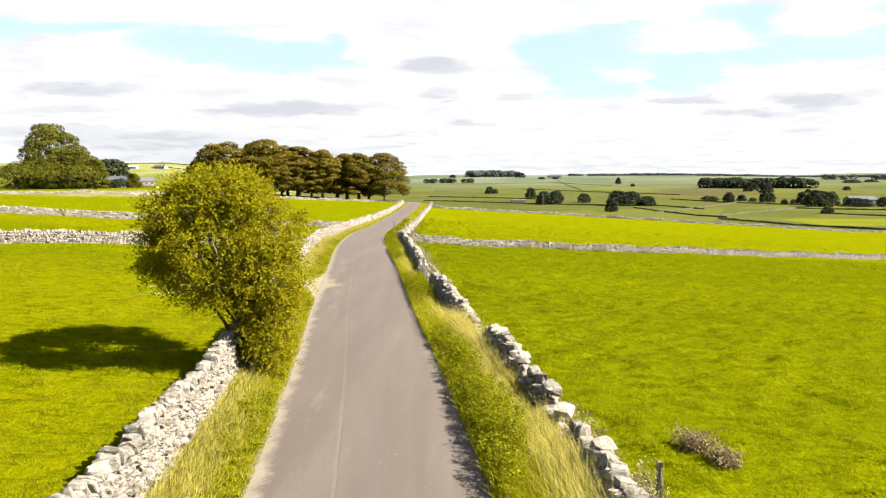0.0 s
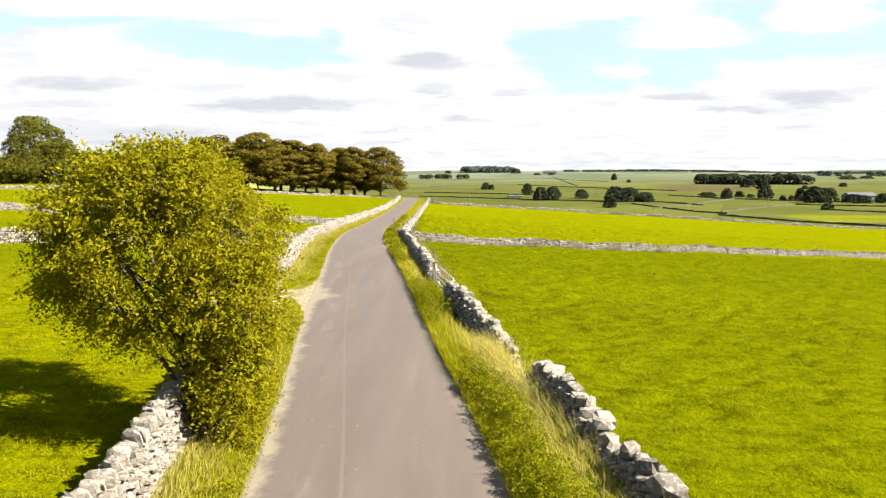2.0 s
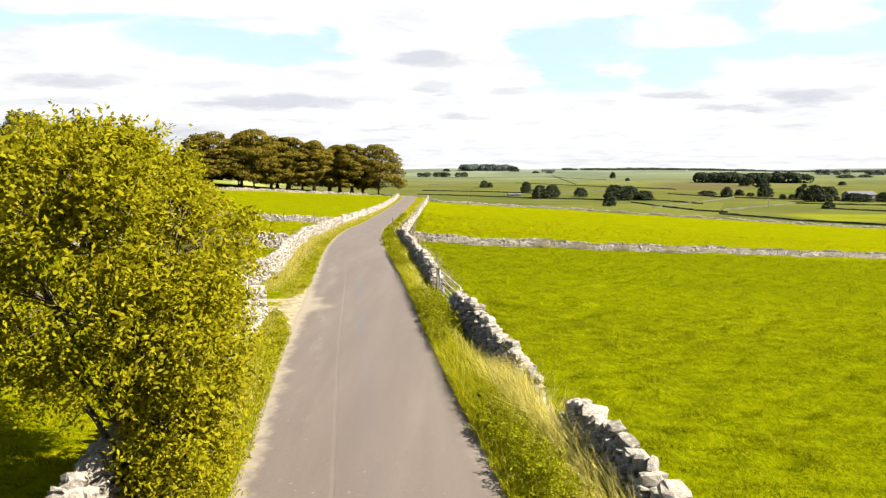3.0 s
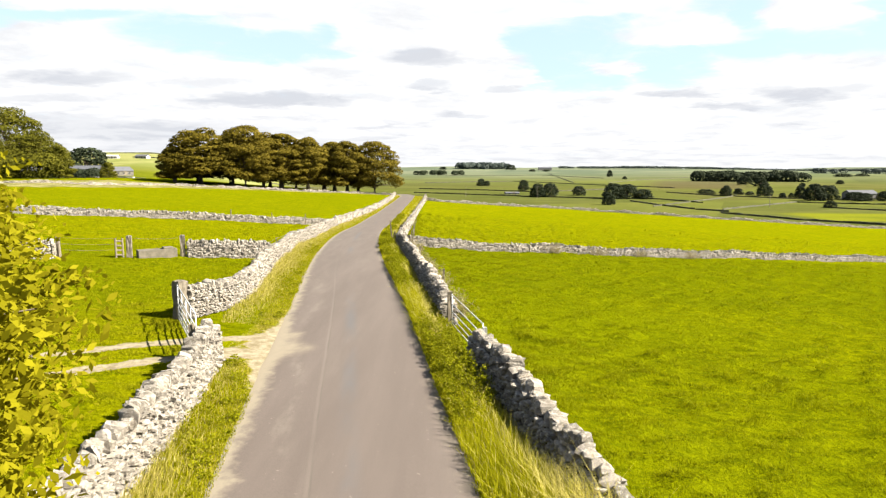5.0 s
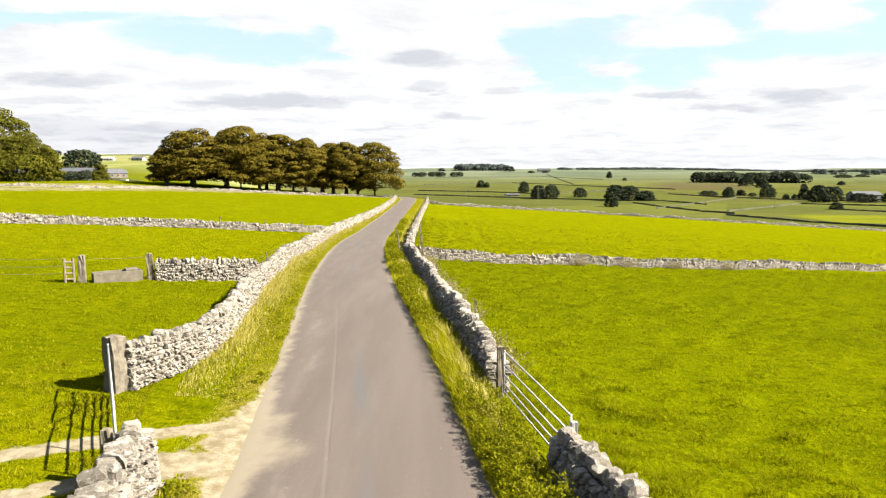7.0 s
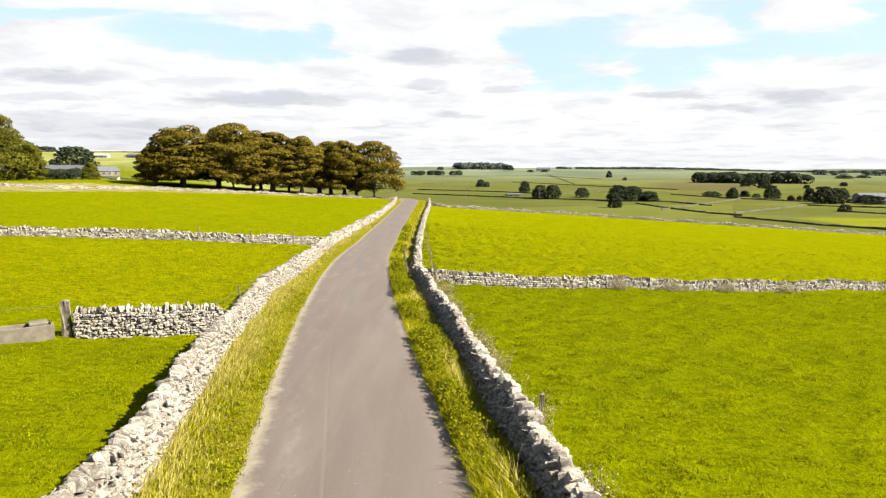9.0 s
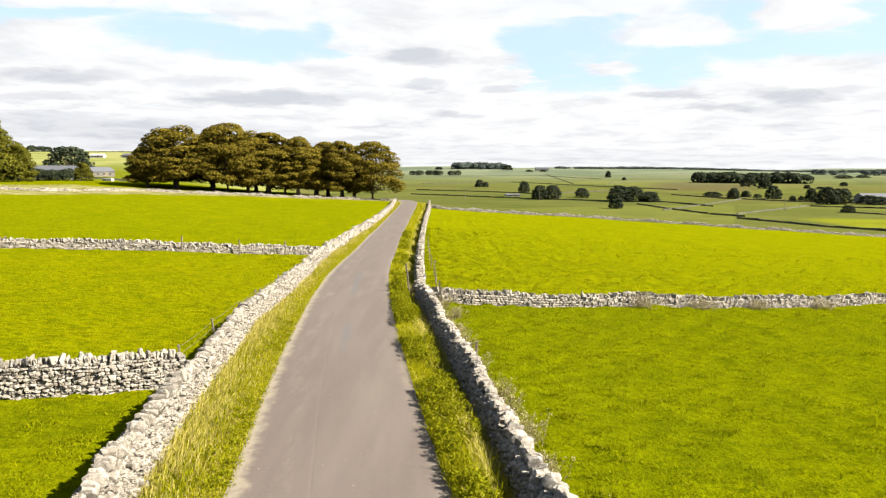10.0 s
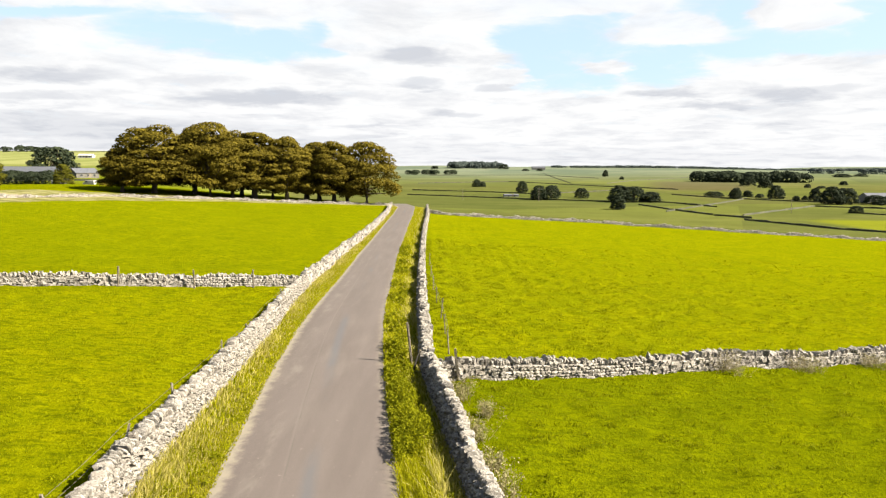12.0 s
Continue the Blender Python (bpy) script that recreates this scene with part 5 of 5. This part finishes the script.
def field_gate(x0, y0, x1, y1, high, rails, label, lift=0.12, braces=True, z_off=(0.0, 0.0)):
    """A tubular steel gate from its hinge end to its latch end."""
    z0, z1 = float(land(x0, y0)) + lift + z_off[0], float(land(x1, y1)) + lift + z_off[1]
    gate = empty("field_gate", x0, y0, z0)
    tagged(gate, label, "gate", "tubular field gates")
    a, b = Vector((0, 0, 0)), Vector((x1 - x0, y1 - y0, z1 - z0))
    up = Vector((0, 0, high))
    heights = [0.0, 0.13, 0.28, 0.46, 0.68, 1.0] if rails == 6 else [0.0, 0.2, 0.42, 0.68, 1.0]
    for k in heights:
        part("rail", tube(bmesh.new(), a + up * k, b + up * k, 0.019), STEEL, gate, smooth=True)
    hung = []
    for p in (a, b):
        hung.append(part("stile", tube(bmesh.new(), p - Vector((0, 0, 0.03)), p + up * 1.03, 0.019), STEEL, gate, smooth=True))
    if braces:
        for u in (0.25, 0.5, 0.75):
            part("upright", tube(bmesh.new(), a.lerp(b, u), a.lerp(b, u) + up, 0.014), STEEL, gate, smooth=True)
        part("brace", tube(bmesh.new(), a, a.lerp(b, 0.5) + up, 0.014), STEEL, gate, smooth=True)
    for k in (0.12, 0.88):
        part("hinge", tube(bmesh.new(), a + up * k - (b - a).normalized() * 0.12, a + up * k, 0.016), WIRE, hung[0], "rusty iron hinge")
    return gate


def fence_wire(points, label, radius=0.006):
    """One strand, from post to post."""
    bm = bmesh.new()
    for p, q in zip(points, points[1:]):
        p, q = Vector(p), Vector(q)
        last = p
        for u in (0.33, 0.66, 1.0):
            nxt = p.lerp(q, u) - Vector((0, 0, 0.05 * u * (1 - u) * 4))
            tube(bm, last, nxt, radius, n=4)
            last = nxt
    return tagged(part("fence_wire", bm, WIRE), label, "wire", "fence wires")


def hurdle(x0, y0, x1, y1):
    """A short slatted panel that closes the gap beside a gatepost."""
    z = float(land(x0, y0))
    h = empty("wooden_hurdle", x0, y0, z)
    tagged(h, "short weathered wooden hurdle beside a stone gatepost", "hurdle")
    way = Vector((x1 - x0, y1 - y0, float(land(x1, y1)) - z))
    for k in (0.18, 0.42, 0.66, 0.90):
        part("rail", tube(bmesh.new(), (0, 0, k), way + Vector((0, 0, k)), 0.045, n=6), WOOD, h)
    for u in (0.08, 0.92):
        part("upright", tube(bmesh.new(), way * u - Vector((0, 0, 0.1)), way * u + Vector((0, 0, 1.05)), 0.05, n=6), WOOD, h)


# left field gate: squared pillar, steel gate, shut
rough_post("gatepost", -9.93, 34.5, 1.25, 0.34, 0.36, PILLAR, "squared gritstone gatepost at the end of a wall", turn=-25)
field_gate(-9.82, 34.05, -7.93, 30.55, 1.05, 6, "closed galvanised tubular field gate across a chalky entrance")
rough_post("gatepost", -7.98, 30.40, 0.95, 0.14, 0.14, WOOD, "grey wooden latch post at a wall end")
# right field gate
rough_post("gatepost", -1.36, 35.6, 1.25, 0.16, 0.17, WOOD, "weathered wooden hinge post of a field gate", turn=10)
field_gate(-1.28, 35.45, -0.52, 31.6, 0.98, 5, "closed pale tubular field gate in the tumbledown wall", lift=0.2, braces=False)
rough_post("gatepost", -0.48, 31.5, 1.12, 0.11, 0.13, STEEL, "galvanised steel latch post at a wall end")
# gateway of the upper pasture
rough_post("gatepost", -15.6, 48.85, 1.2, 0.26, 0.24, PILLAR, "tall pale stone gatepost at a cross wall's end", turn=15, group="pasture gateposts")
rough_post("gatepost", -17.75, 47.35, 1.18, 0.26, 0.24, PILLAR, "tall pale stone gatepost beside a trough", turn=15, group="pasture gateposts")
hurdle(-17.98, 47.18, -18.30, 46.98)
rough_post("gatepost", -20.45, 45.75, 1.2, 0.16, 0.16, WOOD, "grey wooden post at a cross wall's end")


def trough(x0, y0, x1, y1):
    ang = math.degrees(math.atan2(y1 - y0, x1 - x0))
    t = empty("water_trough", (x0 + x1) / 2, (y0 + y1) / 2, float(land((x0 + x1) / 2, (y0 + y1) / 2)), ang)
    tagged(t, "old concrete cattle trough between two stone gateposts", "trough")
    long = math.hypot(x1 - x0, y1 - y0)
    for s in (-1, 1):
        part("side_panel", box(bmesh.new(), (long, 0.08, 0.52), pose(0, s * 0.28, 0.20), 0.012), CONCRETE, t)
        part("end_panel", box(bmesh.new(), (0.08, 0.48, 0.52), pose(s * (long / 2 - 0.04), 0, 0.20), 0.012), CONCRETE, t)
    part("bottom", box(bmesh.new(), (long - 0.17, 0.48, 0.1), pose(0, 0, 0.15)), CONCRETE, t)
    part("valve_box", box(bmesh.new(), (0.5, 0.5, 0.08), pose(long / 2 - 0.4, 0, 0.502), 0.012), CONCRETE, t, "raised concrete cover of the float valve")


trough(-17.45, 47.55, -15.9, 48.65)


def over(x, y, h):
    return (x, y, float(land(x, y)) + h)


for h in (0.45, 0.75, 1.05):
    fence_wire([over(-18.2, 47.05, h), over(-20.4, 45.75, h)], "thin rusty wire across the pasture gateway")
fence_wire([over(-15.7, 48.8, 1.05), over(-17.7, 47.35, 1.05)], "thin rusty wire above the trough")


def fence(points, tall, label, wires, group, lean=6.0, seed=1, thick=0.08):
    rng = np.random.default_rng(seed)
    for x, y in points:
        rough_post("fence_post", x, y, tall * rng.uniform(0.9, 1.1), thick, thick, WOOD, label, (rng.normal() * lean, rng.normal() * lean), rng.uniform(0, 90), group)
    for h in wires:
        fence_wire([over(x, y, h) for x, y in points], "slack rusty fence wire along a wall")


fence([(-11.95, 52.0), (-12.3, 56.0), (-12.6, 59.5), (-12.7, 62.8), (-12.95, 68.0), (-13.15, 71.8), (-13.6, 77.0), (-13.95, 82.5), (-14.3, 88.0)], 0.86, "leaning grey wooden fence post behind a wall", (0.78, 0.55), "fence posts behind the pale wall", lean=11.0, seed=2, thick=0.055)
fence([(-4.15, 72.5), (-4.2, 76.5), (-4.35, 81.0), (-4.55, 86.0), (-4.75, 92.0), (-4.9, 99.0), (-5.05, 107.0)], 1.2, "thin weathered fence post along the lane's wall", (1.1, 0.8), "fence posts along the pasture", 2.0, 3, 0.05)
for x, y, tall, lean, label in [(-5.72, 69.0, 1.9, (0, -6), "leaning wooden stake propped on a broken wall end"), (-5.75, 67.9, 1.1, (5, 20), "fallen wooden stake against a broken wall end"), (-3.9, 68.1, 1.35, (0, -6), "stout wooden straining post where two walls meet"),
                                (-2.9, 54.3, 1.1, (0, 0), "thin wooden stake behind a wall"), (-1.55, 43.0, 1.1, (0, 3), "thin wooden stake behind a wall"), (3.95, 11.9, 0.78, (3, -3), "short wooden stake in the pasture"), (1.95, 19.3, 0.95, (0, 4), "thin wooden stake behind a wall"),
                                (-20.3, 85.2, 1.25, (0, 0), "thin dark stake against a cross wall"), (-16.9, 86.7, 1.25, (0, 0), "thin dark stake against a cross wall"), (-24.4, 83.6, 1.3, (0, 4), "thin dark stake against a cross wall")]:
    rough_post("fence_post", x, y, tall, 0.09, 0.09, WOOD, label, lean)


# ---- farm and far things ----
def barn(x, y, turn, long, wide, eaves, ridge, wall_mat, label, windows=3, name="barn", roof_mat=SLATE):
    z = float(land(x, y)) - 0.3
    b = empty(name, x, y, z, turn)
    tagged(b, label, "farm building", "farm buildings")
    bm = bmesh.new()
    v = [bm.verts.new(p) for p in ((-long / 2, -wide / 2, 0), (long / 2, -wide / 2, 0), (long / 2, wide / 2, 0), (-long / 2, wide / 2, 0),
                                   (-long / 2, -wide / 2, eaves), (long / 2, -wide / 2, eaves), (long / 2, wide / 2, eaves), (-long / 2, wide / 2, eaves), (-long / 2, 0, ridge), (long / 2, 0, ridge))]
    for f in ((0, 1, 5, 4), (2, 3, 7, 6), (1, 2, 6, 9, 5), (3, 0, 4, 8, 7), (3, 2, 1, 0)):
        bm.faces.new([v[k] for k in f])
    part("wall", bm, wall_mat, b)
    pitch = math.degrees(math.atan2(ridge - eaves, wide / 2))
    slope = math.hypot(ridge - eaves, wide / 2) + 0.5
    for s in (-1, 1):
        part("roof", box(bmesh.new(), (long + 0.6, slope, 0.15), pose(0, s * (wide / 4 + 0.1), (eaves + ridge) / 2 + 0.02, -s * pitch)), roof_mat, b)
    for k in range(windows):
        u = (k + 0.5) / windows - 0.5
        win = part("window", box(bmesh.new(), (1.2, 0.12, 1.1), pose(u * long * 0.85, -wide / 2 - 0.03, eaves * 0.55)), RENDER, b)
        part("pane", box(bmesh.new(), (1.0, 0.05, 0.9), pose(u * long * 0.85, -wide / 2 - 0.10, eaves * 0.55)), GLASS, win, "dark window pane")
    part("door", box(bmesh.new(), (1.6, 0.12, 2.2), pose(long * 0.08, -wide / 2 - 0.04, 1.4)), WOOD, b)
    return b


barn(-216, 374, -8, 54, 16, 2.2, 4.9, HOUSE_STONE, "long grey-roofed stone barn among trees", 5)
barn(-168, 348, 60, 11, 7, 2.6, 4.6, HOUSE_STONE, "stone farmhouse with a slate roof", 3, "farmhouse")
barn(-180, 356, -5, 16, 9, 2.6, 4.4, RENDER, "pale rendered farm shed", 3)
# A white van-like shape by the farm, built here as a shed.
barn(-182, 325, 0, 5, 2.6, 2.0, 2.6, RENDER, "small white van-like shape built as a shed", 1, "field_shed")
barn(-310, 620, 4, 12, 6, 2.2, 3.6, WHITEWASH, "long white farm shed on the far hill", 4, roof_mat=WHITEWASH)
barn(-282, 622, -12, 12, 6, 2.2, 3.8, WHITEWASH, "white farmhouse with a slate roof on the far hill", 4)
barn(325, 505, 5, 22, 10, 4.5, 7.0, RENDER, "pale barn beside valley trees", 3)
barn(62, 566, 8, 12, 5, 1.6, 2.4, RENDER, "low pale shed in a valley field", 2, "field_shed")
barn(330, 2000, 0, 40, 14, 7, 11, RENDER, "far pale farm on the skyline", 3)


def van(x, y, turn, label):
    """A small panel van: body with a raked nose, windows, four wheels."""
    v = empty("parked_van", x, y, float(land(x, y)), turn)
    tagged(v, label, "van", "vans parked at the farm")
    bm = bmesh.new()
    side = [(-2.4, 0.35), (2.4, 0.35), (2.45, 0.95), (1.75, 1.15), (1.15, 1.95), (-2.35, 2.0)]
    rings = [[bm.verts.new((px, sy, pz)) for px, pz in side] for sy in (-0.9, 0.9)]
    bm.faces.new(rings[0])
    bm.faces.new(rings[1][::-1])
    for k in range(len(side)):
        bm.faces.new((rings[0][k], rings[1][k], rings[1][(k + 1) % 6], rings[0][(k + 1) % 6]))
    bmesh.ops.recalc_face_normals(bm, faces=bm.faces[:])
    bmesh.ops.bevel(bm, geom=bm.edges[:], offset=0.06, segments=1, affect="EDGES")
    part("body", bm, WHITEWASH, v)
    part("windscreen", box(bmesh.new(), (0.03, 1.5, 0.75), pose(1.50, 0, 1.53, 0, -37, 0)), GLASS, v, "dark windscreen")
    for sy in (-1, 1):
        part("side_window", box(bmesh.new(), (0.8, 0.03, 0.5), pose(0.75, sy * 0.91, 1.5)), GLASS, v, "dark side window")
        for wx in (-1.5, 1.5):
            wheel = part("wheel", tube(bmesh.new(), (wx, sy * 0.72, 0.33), (wx, sy * 0.93, 0.33), 0.33, n=14), TYRE, v, "black tyre")
            part("hub", tube(bmesh.new(), (wx, sy * 0.90, 0.33), (wx, sy * 0.945, 0.33), 0.17, n=10), STEEL, wheel)
    return v


van(-151.0, 298.0, 8, "white panel van parked beside a farm hedge")
van(-140.0, 300.0, 172, "white panel van parked beside a farm hedge")


def power_pole(x, y, tall, label):
    p = empty("power_pole", x, y, float(land(x, y)))
    tagged(p, label, "pole", "valley power poles")
    part("pole", tube(bmesh.new(), (0, 0, -0.5), (0, 0, tall), 0.17, 0.12), WOOD, p)
    arm = part("crossarm", box(bmesh.new(), (1.8, 0.14, 0.14), pose(0, 0.18, tall - 0.5)), WOOD, p)
    for k in (-0.75, 0, 0.75):
        part("insulator", tube(bmesh.new(), (k, 0.18, tall - 0.43), (k, 0.18, tall - 0.15), 0.05), PILLAR, arm)
    return p


for x, y, tall in ((73.7, 500, 9.5), (145.3, 497, 8), (128.5, 497, 6.5), (196.7, 393, 7.5), (20, 520, 8.5)):
    power_pole(x, y, tall, "wooden power pole standing in the valley")


for a, b in (((20, 520, 8.5), (73.7, 500, 9.5)), ((73.7, 500, 9.5), (128.5, 497, 6.5)), ((128.5, 497, 6.5), (145.3, 497, 8)), ((145.3, 497, 8), (196.7, 393, 7.5))):
    fence_wire([over(a[0], a[1], a[2] - 0.2), over(b[0], b[1], b[2] - 0.2)], "thin power line between valley poles", 0.035)


def far_wall(points, seed, label="field wall in the valley, grey with distance"):
    """A wall seen from far off: one rubble bank of uneven height."""
    rng = np.random.default_rng(seed)
    at, length = along_path(points, 2)
    us = np.linspace(0, length, max(int(length / 3), 3))
    x, y = at(us)
    tx, ty = np.gradient(x), np.gradient(y)
    n = np.hypot(tx, ty)
    z, h = land(x, y), 0.85 + rng.normal(size=len(us)) * 0.12
    v = []
    for off, lift in ((-0.4, -0.5), (-0.22, None), (0.22, None), (0.4, -0.5)):
        v.append(np.stack((x - ty / n * off, y + tx / n * off, z + (h if lift is None else lift)), 1))
    v = np.stack(v, 1).reshape(-1, 3)
    loops = []
    for i in range(len(us) - 1):
        for j in range(3):
            a = i * 4 + j
            loops += [a, a + 4, a + 5, a + 1]
    ob = link("field_wall", fill("field_wall", v, loops, [4] * (len(loops) // 4)), FAR_WALL)
    tagged(ob, label, "stone wall", "valley field walls")


for n, pts in enumerate([[(144, 340), (152, 314), (159, 295), (170, 282), (182, 262)], [(143, 370), (149, 363), (153, 351)], [(229, 393), (237, 376), (262, 340)], [(166, 493), (171, 466), (177, 442)], [(159, 371), (213, 421), (244, 450), (274, 429), (340, 400)],
                         [(135, 465), (138, 414), (144, 374)], [(-24, 591), (14, 567), (57, 538), (119, 505), (166, 493)], [(-22, 675), (43, 641), (90, 603), (174, 669)], [(-20, 883), (111, 974), (194, 789), (254, 701)], [(-5, 1430), (245, 1524), (311, 1225)],
                         [(209, 600), (226, 559), (264, 511), (309, 478)], [(293, 1720), (232, 1227), (185, 895)], [(568, 1350), (324, 1066), (236, 902)], [(129, 399), (248, 545)], [(-120, 330), (-180, 310), (-240, 320)], [(-300, 640), (-180, 620), (-120, 700)], [(-420, 760), (-330, 790), (-250, 800)]]):
    far_wall(pts, 500 + n)
